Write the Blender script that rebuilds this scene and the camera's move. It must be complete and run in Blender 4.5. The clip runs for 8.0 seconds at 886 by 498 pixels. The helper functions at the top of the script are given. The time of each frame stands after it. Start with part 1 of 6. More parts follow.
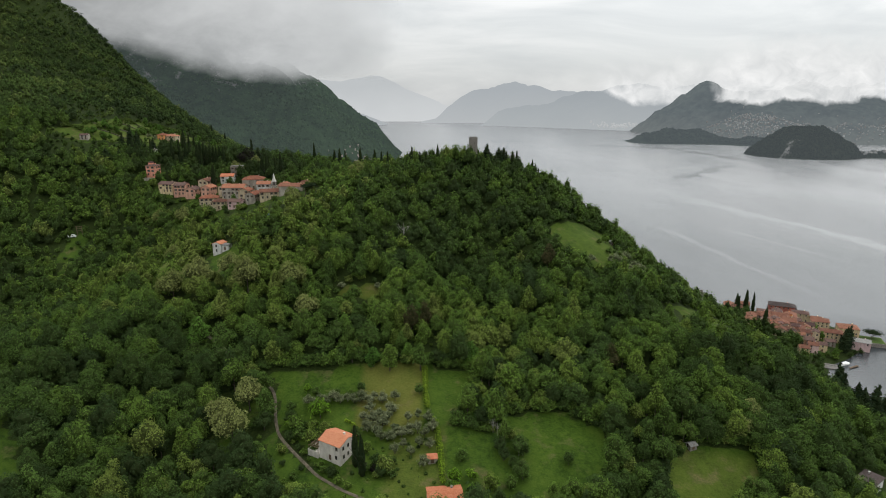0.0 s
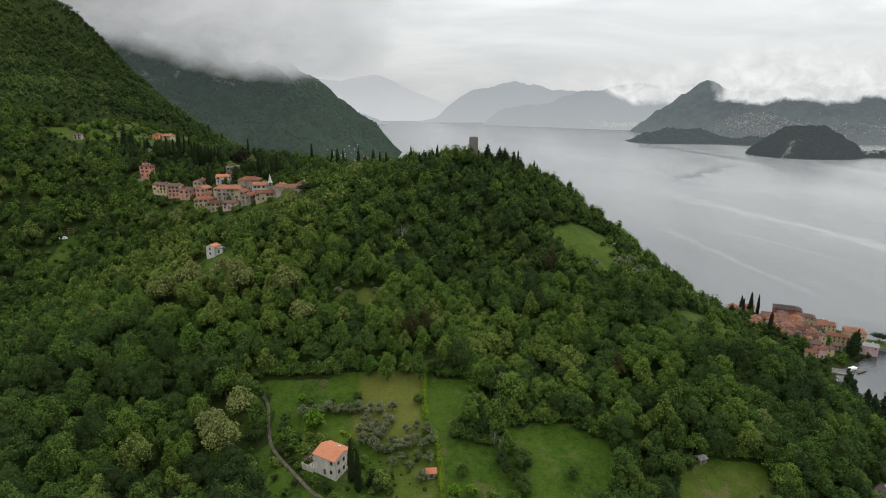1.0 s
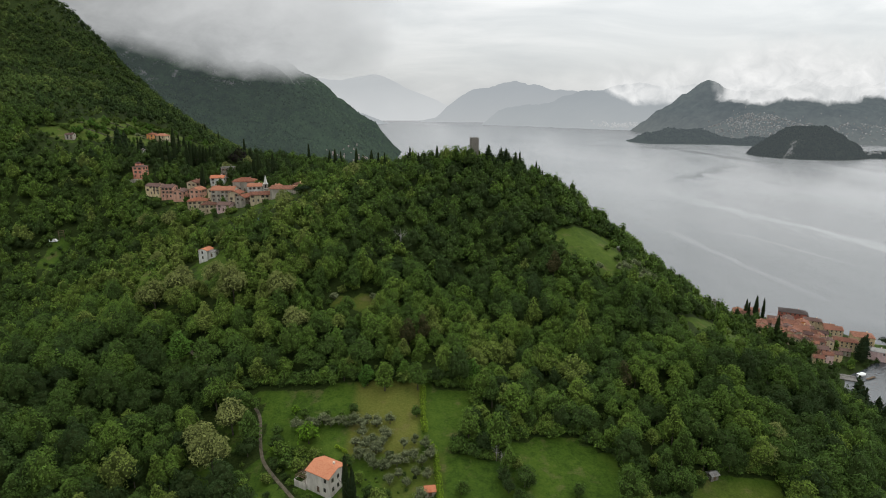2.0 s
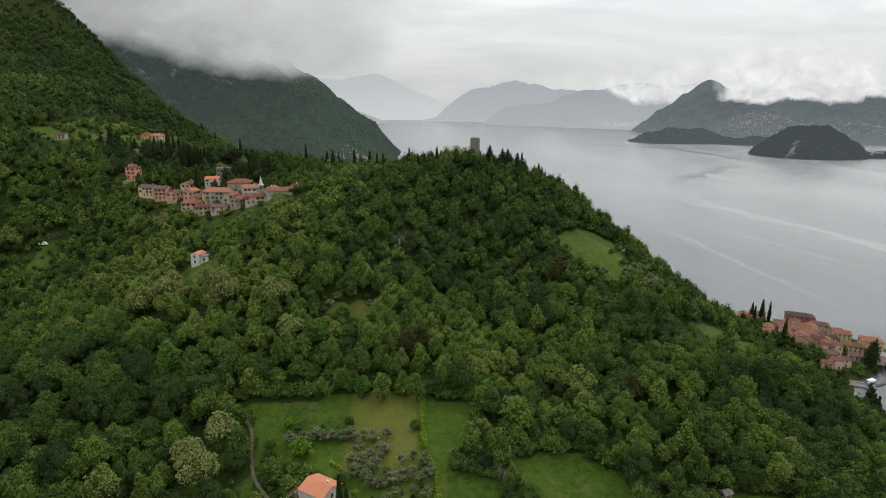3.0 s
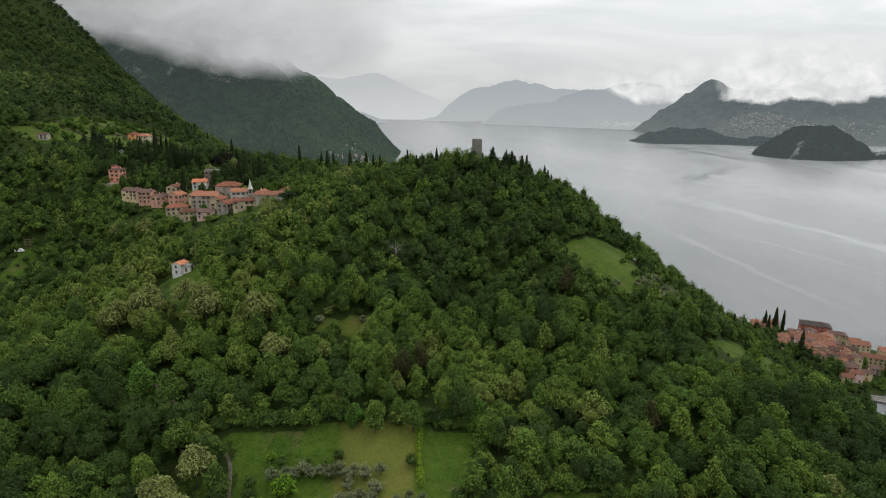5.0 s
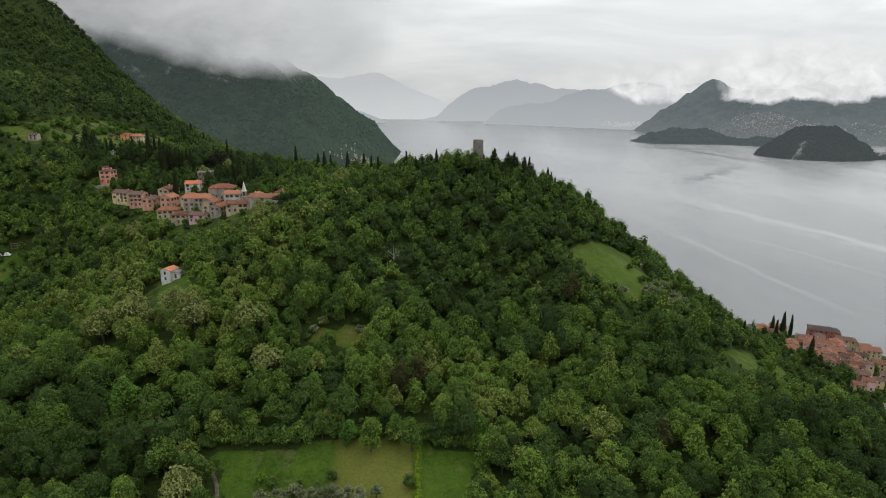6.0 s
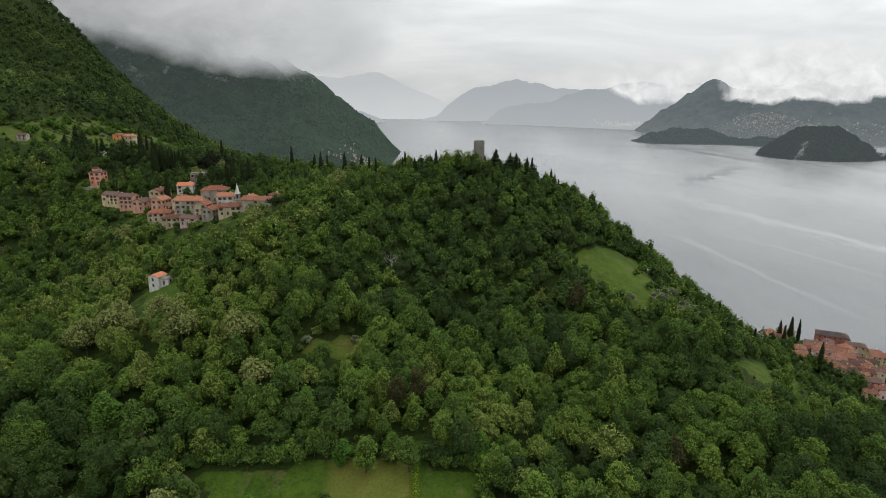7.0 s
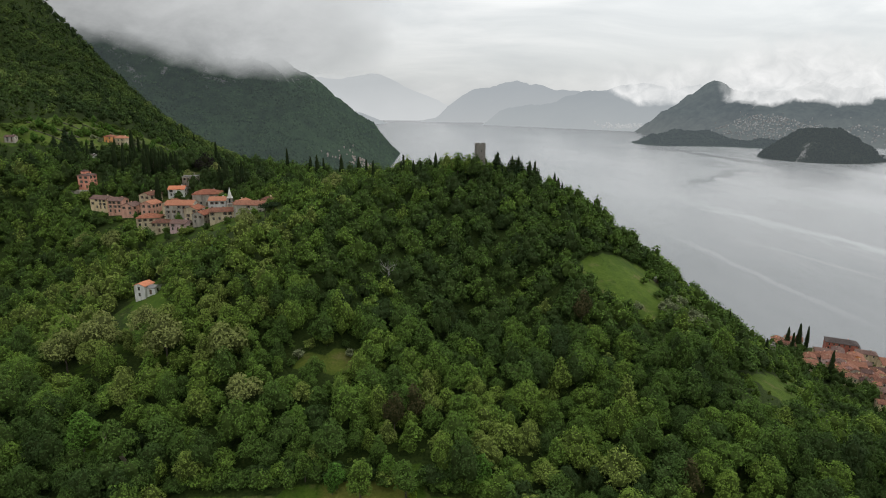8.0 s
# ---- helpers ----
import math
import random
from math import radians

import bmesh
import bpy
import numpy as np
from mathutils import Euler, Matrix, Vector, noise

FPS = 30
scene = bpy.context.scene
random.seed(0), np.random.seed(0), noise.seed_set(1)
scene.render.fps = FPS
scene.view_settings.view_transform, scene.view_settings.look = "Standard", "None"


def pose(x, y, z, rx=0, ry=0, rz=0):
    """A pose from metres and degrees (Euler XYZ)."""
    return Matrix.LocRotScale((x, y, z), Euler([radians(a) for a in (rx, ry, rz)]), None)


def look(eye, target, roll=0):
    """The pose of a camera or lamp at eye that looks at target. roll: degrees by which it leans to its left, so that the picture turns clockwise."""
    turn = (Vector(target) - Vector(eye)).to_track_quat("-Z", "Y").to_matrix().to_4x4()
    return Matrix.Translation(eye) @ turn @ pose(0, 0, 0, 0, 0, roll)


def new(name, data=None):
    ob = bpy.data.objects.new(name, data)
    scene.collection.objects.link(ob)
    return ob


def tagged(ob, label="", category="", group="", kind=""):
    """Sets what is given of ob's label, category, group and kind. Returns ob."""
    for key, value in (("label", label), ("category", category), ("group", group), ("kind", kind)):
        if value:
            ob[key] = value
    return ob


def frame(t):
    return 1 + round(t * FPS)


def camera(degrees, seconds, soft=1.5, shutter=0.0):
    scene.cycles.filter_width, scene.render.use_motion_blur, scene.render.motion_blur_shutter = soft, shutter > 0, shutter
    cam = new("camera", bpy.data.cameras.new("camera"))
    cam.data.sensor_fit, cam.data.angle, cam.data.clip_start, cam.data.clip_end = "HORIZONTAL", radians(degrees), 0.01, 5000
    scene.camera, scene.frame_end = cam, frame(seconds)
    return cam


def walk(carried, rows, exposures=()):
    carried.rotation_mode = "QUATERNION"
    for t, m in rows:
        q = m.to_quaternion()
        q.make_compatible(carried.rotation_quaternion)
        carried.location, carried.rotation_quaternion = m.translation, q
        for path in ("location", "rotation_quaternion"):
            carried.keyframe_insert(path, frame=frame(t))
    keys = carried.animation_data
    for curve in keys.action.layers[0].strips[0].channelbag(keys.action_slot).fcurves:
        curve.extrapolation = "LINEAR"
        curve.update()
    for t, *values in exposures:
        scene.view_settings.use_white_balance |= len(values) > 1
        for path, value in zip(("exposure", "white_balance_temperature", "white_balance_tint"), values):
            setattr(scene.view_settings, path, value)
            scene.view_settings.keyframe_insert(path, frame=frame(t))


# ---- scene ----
# Lake level is z = 0; the camera starts 205 m above it and flies level along +y.
cam = camera(73.0, 8.0, soft=1.0)
PATH = [
    (0.0, 0.000, 0.000, 205.000, -0.000, -14.600, 0.000),
    (0.5, 0.024, 4.755, 204.880, 0.001, -14.621, -0.037),
    (1.0, 0.048, 9.476, 204.761, -0.010, -14.651, -0.032),
    (1.5, 0.074, 14.615, 204.631, -0.017, -14.661, -0.079),
    (3.0, 0.154, 30.573, 204.229, -0.004, -14.719, -0.123),
    (3.5, 0.182, 36.199, 204.087, 0.012, -14.729, -0.149),
    (4.0, 0.211, 41.822, 203.945, 0.014, -14.743, -0.185),
    (4.5, 0.240, 47.566, 203.800, 0.025, -14.761, -0.205),
    (6.0, 0.330, 65.600, 203.345, 0.056, -14.792, -0.247),
    (6.5, 0.360, 71.450, 203.198, 0.053, -14.802, -0.276),
    (7.0, 0.391, 77.600, 203.043, 0.054, -14.816, -0.295),
    (7.5, 0.421, 83.597, 202.891, 0.050, -14.819, -0.336),
    (8.0, 0.453, 89.970, 202.731, 0.043, -14.690, -0.345),
]
walk(cam, [(t, pose(x, y, z, 90 + pitch, roll, yaw)) for t, x, y, z, yaw, pitch, roll in PATH])

# ---- world, sun, exposure ----
scene.view_settings.exposure = 0.0
SUN_ELEVATION, SUN_AZIMUTH = 48.0, 42.0          # degrees; azimuth from +y towards +x
world = bpy.data.worlds.new("overcast_sky")
scene.world = world
world.use_nodes = True


def node(tree, kind, **values):
    n = tree.nodes.new(kind)
    for key, value in values.items():
        n.inputs[key.replace("_", " ")].default_value = value
    return n


def ramp(tree, stops, factor):
    n = tree.nodes.new("ShaderNodeValToRGB")
    while len(n.color_ramp.elements) < len(stops):
        n.color_ramp.elements.new(0.5)
    for e, (place, colour) in zip(n.color_ramp.elements, stops):
        e.position, e.color = place, (*colour, 1)
    tree.links.new(factor, n.inputs["Fac"])
    return n.outputs["Color"]


def maths(tree, op, a, b=None, clamp=False):
    n = tree.nodes.new("ShaderNodeMath")
    n.operation, n.use_clamp = op, clamp
    for k, v in enumerate((a, b)):
        if v is None:
            continue
        if isinstance(v, (int, float)):
            n.inputs[k].default_value = v
        else:
            tree.links.new(v, n.inputs[k])
    return n.outputs[0]


def mixed(tree, factor, a, b, blend="MIX"):
    n = tree.nodes.new("ShaderNodeMix")
    n.data_type, n.blend_type = "RGBA", blend
    for k, v in ((0, factor), (6, a), (7, b)):
        if isinstance(v, (int, float)):
            n.inputs[k].default_value = v
        elif isinstance(v, tuple):
            n.inputs[k].default_value = (*v, 1)
        else:
            tree.links.new(v, n.inputs[k])
    return n.outputs[2]


def noised(tree, scale, detail=4.0, vector=None, rough=0.55, distort=0.0):
    n = node(tree, "ShaderNodeTexNoise", Scale=scale, Detail=detail, Roughness=rough, Distortion=distort)
    if vector is not None:
        tree.links.new(vector, n.inputs["Vector"])
    return n.outputs["Fac"]


def mapped(tree, source, scale=(1, 1, 1), turn=(0, 0, 0), place=(0, 0, 0)):
    n = node(tree, "ShaderNodeMapping", Scale=scale, Rotation=turn, Location=place)
    tree.links.new(source, n.inputs["Vector"])
    return n.outputs[0]


wt = world.node_tree
wt.nodes.clear()
sky = wt.nodes.new("ShaderNodeTexSky")
sky.sky_type, sky.sun_disc = "NISHITA", False
sky.sun_elevation, sky.sun_rotation = radians(SUN_ELEVATION), radians(SUN_AZIMUTH)
way = wt.nodes.new("ShaderNodeTexCoord").outputs["Generated"]
cloud = noised(wt, 2.3, 8.0, mapped(wt, way, (1.0, 1.0, 5.0), (0, 0.12, 0.4)), 0.56, 0.7)
cover = ramp(wt, [(0.32, (0.57, 0.595, 0.61)), (0.50, (0.675, 0.695, 0.70)), (0.70, (0.84, 0.845, 0.84))], cloud)
# An overcast sky grows brighter towards the zenith.
height = wt.nodes.new("ShaderNodeSeparateXYZ")
wt.links.new(way, height.inputs[0])
lift = maths(wt, "ADD", maths(wt, "MULTIPLY", maths(wt, "MAXIMUM", height.outputs[2], 0.0), 1.27), 0.85)
# The veiled sun brightens its side of the sky.
toward = wt.nodes.new("ShaderNodeVectorMath")
toward.operation = "DOT_PRODUCT"
wt.links.new(way, toward.inputs[0])
toward.inputs[1].default_value = (math.sin(radians(SUN_AZIMUTH)) * math.cos(radians(SUN_ELEVATION)), math.cos(radians(SUN_AZIMUTH)) * math.cos(radians(SUN_ELEVATION)), math.sin(radians(SUN_ELEVATION)))
veil = maths(wt, "POWER", maths(wt, "MAXIMUM", toward.outputs["Value"], 0.0), 3.0)
lift = maths(wt, "ADD", lift, maths(wt, "MULTIPLY", veil, 0.80))
thin = node(wt, "ShaderNodeBackground", Strength=0.08)
wt.links.new(sky.outputs[0], thin.inputs["Color"])
deck = node(wt, "ShaderNodeBackground", Strength=1.0)
wt.links.new(cover, deck.inputs["Color"])
wt.links.new(lift, deck.inputs["Strength"])
blend = node(wt, "ShaderNodeMixShader", Fac=0.93)
wt.links.new(thin.outputs[0], blend.inputs[1])
wt.links.new(deck.outputs[0], blend.inputs[2])
wt.links.new(blend.outputs[0], wt.nodes.new("ShaderNodeOutputWorld").inputs["Surface"])

lamp = bpy.data.lights.new("sun", "SUN")
lamp.energy, lamp.angle, lamp.color = 0.7, radians(25), (1.0, 0.97, 0.93)
sun = new("sun", lamp)
sun_way = Vector((math.sin(radians(SUN_AZIMUTH)) * math.cos(radians(SUN_ELEVATION)), math.cos(radians(SUN_AZIMUTH)) * math.cos(radians(SUN_ELEVATION)), math.sin(radians(SUN_ELEVATION))))
sun.matrix_world = look(sun_way * 900, (0, 0, 0))

# ---- materials ----
def material(name, rough=0.7, specular=0.3):
    m = bpy.data.materials.new(name)
    m.use_nodes = True
    t = m.node_tree
    bsdf = t.nodes["Principled BSDF"]
    bsdf.inputs["Roughness"].default_value = rough
    bsdf.inputs["Specular IOR Level"].default_value = specular
    return m, t, bsdf


def relief(t, bsdf, height, strength, distance):
    b = node(t, "ShaderNodeBump", Strength=strength, Distance=distance)
    t.links.new(height, b.inputs["Height"])
    t.links.new(b.outputs[0], bsdf.inputs["Normal"])


def position(t):
    return t.nodes.new("ShaderNodeNewGeometry").outputs["Position"]


def local(t):
    return t.nodes.new("ShaderNodeTexCoord").outputs["Object"]


def leaves(name, stops, spread=0.45, rough=0.75, haze=None, broad=(0.02, 0.7)):
    """Foliage: a tone for each tree, and a lighter or darker one for each leaf clump."""
    m, t, bsdf = material(name, rough, 0.03)
    tone = t.nodes.new("ShaderNodeAttribute")
    tone.attribute_name = "tint"
    random_one = t.nodes.new("ShaderNodeObjectInfo").outputs["Random"]
    joined = maths(t, "GREATER_THAN", tone.outputs["Fac"], 0.001)
    which = maths(t, "ADD", tone.outputs["Fac"], maths(t, "MULTIPLY", random_one, maths(t, "SUBTRACT", 1.0, joined)))
    base = ramp(t, stops, which)
    island = t.nodes.new("ShaderNodeNewGeometry").outputs["Random Per Island"]
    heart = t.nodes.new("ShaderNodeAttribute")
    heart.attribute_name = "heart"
    inner_shade = maths(t, "GREATER_THAN", heart.outputs["Fac"], 0.5)
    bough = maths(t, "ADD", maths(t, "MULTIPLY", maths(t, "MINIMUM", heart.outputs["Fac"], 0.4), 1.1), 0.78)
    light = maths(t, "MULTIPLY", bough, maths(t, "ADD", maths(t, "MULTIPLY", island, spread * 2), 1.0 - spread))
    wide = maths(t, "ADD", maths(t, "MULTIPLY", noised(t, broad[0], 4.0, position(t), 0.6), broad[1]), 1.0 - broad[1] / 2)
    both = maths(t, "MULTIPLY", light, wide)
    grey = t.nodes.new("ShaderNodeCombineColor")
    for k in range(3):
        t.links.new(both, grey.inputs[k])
    # Hearts take a near-black twig tone that paints in the shade between leaves.
    t.links.new(mixed(t, maths(t, "MULTIPLY", inner_shade, 0.75), mixed(t, 1.0, base, grey.outputs[0], "MULTIPLY"), (0.018, 0.024, 0.007)), bsdf.inputs["Base Color"])
    # Distance haze put into far leaves as an even bluish glow.
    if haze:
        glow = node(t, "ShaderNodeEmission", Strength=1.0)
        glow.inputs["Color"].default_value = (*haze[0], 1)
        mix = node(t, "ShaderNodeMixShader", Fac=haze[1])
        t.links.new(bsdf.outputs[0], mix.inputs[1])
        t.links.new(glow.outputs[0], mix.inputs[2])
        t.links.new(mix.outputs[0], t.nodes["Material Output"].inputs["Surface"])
    return m


GREEN = leaves("broad_leaves", [
    (0.00, (0.032, 0.054, 0.018)), (0.25, (0.050, 0.086, 0.022)), (0.5, (0.075, 0.128, 0.026)), (0.72, (0.106, 0.172, 0.029)),
    (0.86, (0.132, 0.192, 0.034)), (1.00, (0.156, 0.198, 0.046))], 0.20)
# Greyer green than broad_leaves: distance haze put into the leaf colour.
HAZED_GREEN = leaves("mountain_leaves", [
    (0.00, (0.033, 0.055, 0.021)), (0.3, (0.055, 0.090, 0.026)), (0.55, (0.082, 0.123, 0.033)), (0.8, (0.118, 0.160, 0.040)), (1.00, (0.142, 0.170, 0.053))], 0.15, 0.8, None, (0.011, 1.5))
SCRUB = leaves("scrub_leaves", [(0.0, (0.060, 0.100, 0.018)), (0.5, (0.085, 0.125, 0.026)), (1.0, (0.105, 0.130, 0.036))], 0.3)
# The next three carry their distance haze as added emission.
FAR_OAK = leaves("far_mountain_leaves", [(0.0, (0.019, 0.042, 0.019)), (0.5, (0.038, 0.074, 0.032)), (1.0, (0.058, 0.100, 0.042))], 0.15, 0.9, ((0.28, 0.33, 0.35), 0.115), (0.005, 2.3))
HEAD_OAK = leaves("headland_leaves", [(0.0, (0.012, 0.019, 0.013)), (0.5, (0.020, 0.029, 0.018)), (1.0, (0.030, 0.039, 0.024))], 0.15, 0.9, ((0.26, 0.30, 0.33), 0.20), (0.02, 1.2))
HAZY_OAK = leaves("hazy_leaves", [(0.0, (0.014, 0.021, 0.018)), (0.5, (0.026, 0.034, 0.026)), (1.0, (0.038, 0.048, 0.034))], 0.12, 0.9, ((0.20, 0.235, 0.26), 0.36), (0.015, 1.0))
DARK = leaves("cypress_needles", [(0.0, (0.013, 0.025, 0.012)), (1.0, (0.024, 0.040, 0.017))], 0.3)
OLIVE = leaves("olive_leaves", [(0.0, (0.135, 0.158, 0.080)), (1.0, (0.200, 0.220, 0.122))], 0.35)
LIME = leaves("fresh_leaves", [(0.0, (0.095, 0.195, 0.016)), (1.0, (0.130, 0.230, 0.020))], 0.3)
SPRING = leaves("spring_leaves", [(0.0, (0.062, 0.132, 0.022)), (1.0, (0.088, 0.158, 0.026))], 0.35)
PALE = leaves("flowering_leaves", [(0.0, (0.145, 0.170, 0.050)), (1.0, (0.195, 0.216, 0.072))], 0.25)
PURPLE = leaves("copper_leaves", [(0.0, (0.011, 0.008, 0.010)), (1.0, (0.017, 0.010, 0.013))], 0.3)
BROWN = leaves("brownish_leaves", [(0.0, (0.046, 0.044, 0.018)), (1.0, (0.066, 0.056, 0.024))], 0.35)


def bark():
    m, t, bsdf = material("bark", 0.9, 0.1)
    n = noised(t, 3.0, 5.0, mapped(t, local(t), (3, 3, 0.6)))
    t.links.new(ramp(t, [(0.3, (0.035, 0.027, 0.02)), (0.7, (0.12, 0.10, 0.08))], n), bsdf.inputs["Base Color"])
    relief(t, bsdf, n, 0.6, 0.1)
    return m


def ground_material():
    """Grass on the meadows, leaf litter and scrub under the woods, worn earth in patches."""
    m, t, bsdf = material("ground_cover", 0.95, 0.1)
    at = position(t)
    fine, broad, patch = noised(t, 1.3, 6.0, at), noised(t, 0.045, 4.0, at), noised(t, 0.11, 5.0, at, 0.65)
    grass = ramp(t, [(0.38, (0.022, 0.046, 0.006)), (0.5, (0.044, 0.080, 0.009)), (0.64, (0.074, 0.111, 0.015))], maths(t, "ADD", maths(t, "MULTIPLY", broad, 0.35), maths(t, "ADD", maths(t, "MULTIPLY", fine, 0.25), maths(t, "MULTIPLY", noised(t, 0.33, 5.0, at, 0.65), 0.4))))
    earth = ramp(t, [(0.3, (0.085, 0.075, 0.030)), (0.7, (0.16, 0.12, 0.065))], fine)
    dry = t.nodes.new("ShaderNodeAttribute")
    dry.attribute_name = "dry"
    dryness = maths(t, "MULTIPLY", dry.outputs["Fac"], maths(t, "ADD", patch, 0.25), True)
    grass = mixed(t, dryness, grass, ramp(t, [(0.3, (0.095, 0.105, 0.018)), (0.7, (0.150, 0.140, 0.036))], fine))
    grass = mixed(t, ramp(t, [(0.56, (0, 0, 0)), (0.74, (0.8, 0.8, 0.8))], patch), grass, earth)
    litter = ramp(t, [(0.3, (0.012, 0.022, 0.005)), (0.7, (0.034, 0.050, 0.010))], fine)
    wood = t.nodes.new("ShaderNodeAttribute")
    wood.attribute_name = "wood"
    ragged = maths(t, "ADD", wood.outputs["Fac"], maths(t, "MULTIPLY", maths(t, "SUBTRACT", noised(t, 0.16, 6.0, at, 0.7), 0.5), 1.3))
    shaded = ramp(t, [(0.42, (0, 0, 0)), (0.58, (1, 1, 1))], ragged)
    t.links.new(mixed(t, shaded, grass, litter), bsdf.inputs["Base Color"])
    relief(t, bsdf, fine, 0.8, 0.35)
    return m


def band(t, at, start, end, width, noise_out):
    """How much a place lies in a long soft streak between two points of the plan."""
    (x0, y0), (x1, y1) = start, end
    length = math.hypot(x1 - x0, y1 - y0)
    ux, uy = (x1 - x0) / length, (y1 - y0) / length
    xyz = t.nodes.new("ShaderNodeSeparateXYZ")
    t.links.new(at, xyz.inputs[0])
    dx, dy = maths(t, "SUBTRACT", xyz.outputs[0], x0), maths(t, "SUBTRACT", xyz.outputs[1], y0)
    along = maths(t, "DIVIDE", maths(t, "ADD", maths(t, "MULTIPLY", dx, ux), maths(t, "MULTIPLY", dy, uy)), length)
    across = maths(t, "SUBTRACT", maths(t, "MULTIPLY", dx, uy), maths(t, "MULTIPLY", dy, ux))
    across = maths(t, "ADD", across, maths(t, "MULTIPLY", maths(t, "SUBTRACT", noise_out, 0.5), width * 5.0))
    side = maths(t, "SUBTRACT", 1.0, maths(t, "DIVIDE", maths(t, "ABSOLUTE", across), width), True)
    ends = maths(t, "MULTIPLY", maths(t, "MULTIPLY", along, 4.0, True), maths(t, "MULTIPLY", maths(t, "SUBTRACT", 1.0, along), 4.0, True))
    return maths(t, "MULTIPLY", maths(t, "POWER", side, 0.7), ends)


def water():
    """Lake water: fine ripples, with long smooth and ruffled streaks drawn out by the wind. Bright sky and dark shore
    reflections are painted into its colour.
    """
    m, t, bsdf = material("lake_water", 0.2, 0.8)
    bsdf.inputs["IOR"].default_value = 1.33
    at = position(t)
    streak = noised(t, 0.0030, 4.0, mapped(t, at, (1.5, 0.45, 1), (0, 0, 0.15)), 0.5, 0.6)
    cat = noised(t, 0.013, 5.0, mapped(t, at, (1.4, 0.5, 1), (0, 0, 0.15)), 0.6)
    both = maths(t, "ADD", maths(t, "MULTIPLY", streak, 0.75), maths(t, "MULTIPLY", cat, 0.25))
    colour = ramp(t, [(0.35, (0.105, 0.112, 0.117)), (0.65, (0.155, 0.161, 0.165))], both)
    # Glare of the bright sky, painted as a paler base colour.
    sky_sheen = band(t, at, (1450, 2950), (850, 650), 950, 0.5)
    sky_sheen = maths(t, "MAXIMUM", sky_sheen, maths(t, "MULTIPLY", band(t, at, (250, 5200), (480, 900), 620, 0.5), 0.55))
    colour = mixed(t, maths(t, "MULTIPLY", sky_sheen, 1.0, True), colour, ramp(t, [(0.35, (0.30, 0.306, 0.312)), (0.65, (0.345, 0.35, 0.355))], both))
    # Streaks of reflected sky, lightened in the base colour.
    sky_streak = maths(t, "MULTIPLY", band(t, at, (450, 1330), (660, 600), 30, cat), 1.0)
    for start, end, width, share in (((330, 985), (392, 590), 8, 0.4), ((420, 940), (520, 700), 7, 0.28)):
        sky_streak = maths(t, "MAXIMUM", sky_streak, maths(t, "MULTIPLY", band(t, at, start, end, width, cat), share))
    colour = mixed(t, maths(t, "MULTIPLY", sky_streak, maths(t, "ADD", cat, 0.2), True), colour, (0.30, 0.31, 0.31))
    # Dark reflections on calm water, painted into the base colour.
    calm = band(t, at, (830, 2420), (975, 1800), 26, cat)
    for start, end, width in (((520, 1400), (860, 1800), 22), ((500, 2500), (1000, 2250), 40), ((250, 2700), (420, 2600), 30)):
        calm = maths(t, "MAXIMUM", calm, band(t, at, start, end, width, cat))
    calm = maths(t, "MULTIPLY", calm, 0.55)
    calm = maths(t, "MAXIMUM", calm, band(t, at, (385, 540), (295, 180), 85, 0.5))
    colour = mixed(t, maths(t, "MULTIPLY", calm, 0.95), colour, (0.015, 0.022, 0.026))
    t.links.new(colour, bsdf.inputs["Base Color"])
    t.links.new(maths(t, "ADD", maths(t, "ADD", maths(t, "MULTIPLY", streak, 0.13), maths(t, "MULTIPLY", cat, 0.09)), 0.09), bsdf.inputs["Roughness"])
    ripple = noised(t, 0.35, 3.0, mapped(t, at, (1, 2.0, 1), (0, 0, 0.6)))
    relief(t, bsdf, ripple, 0.45, 0.5)
    return m


def plain(name, low, high, scale=0.6, rough=0.85, bump=0.3, depth=0.03, streaks=True):
    """A weathered surface: broad stains, fine grain, and runs down the wall; each thing a little apart in tone."""
    m, t, bsdf = material(name, rough, 0.25)
    at = local(t)
    broad, fine = noised(t, scale, 4.0, mapped(t, at, (1, 1, 0.35 if streaks else 1))), noised(t, scale * 14, 4.0, at)
    tone = maths(t, "ADD", maths(t, "MULTIPLY", broad, 0.7), maths(t, "MULTIPLY", fine, 0.3))
    colour = ramp(t, [(0.37, low), (0.58, high)], tone)
    own = maths(t, "ADD", maths(t, "MULTIPLY", t.nodes.new("ShaderNodeObjectInfo").outputs["Random"], 0.3), 0.85)
    grey = t.nodes.new("ShaderNodeCombineColor")
    for k in range(3):
        t.links.new(own, grey.inputs[k])
    t.links.new(mixed(t, 1.0, colour, grey.outputs[0], "MULTIPLY"), bsdf.inputs["Base Color"])
    relief(t, bsdf, fine, bump, depth)
    return m


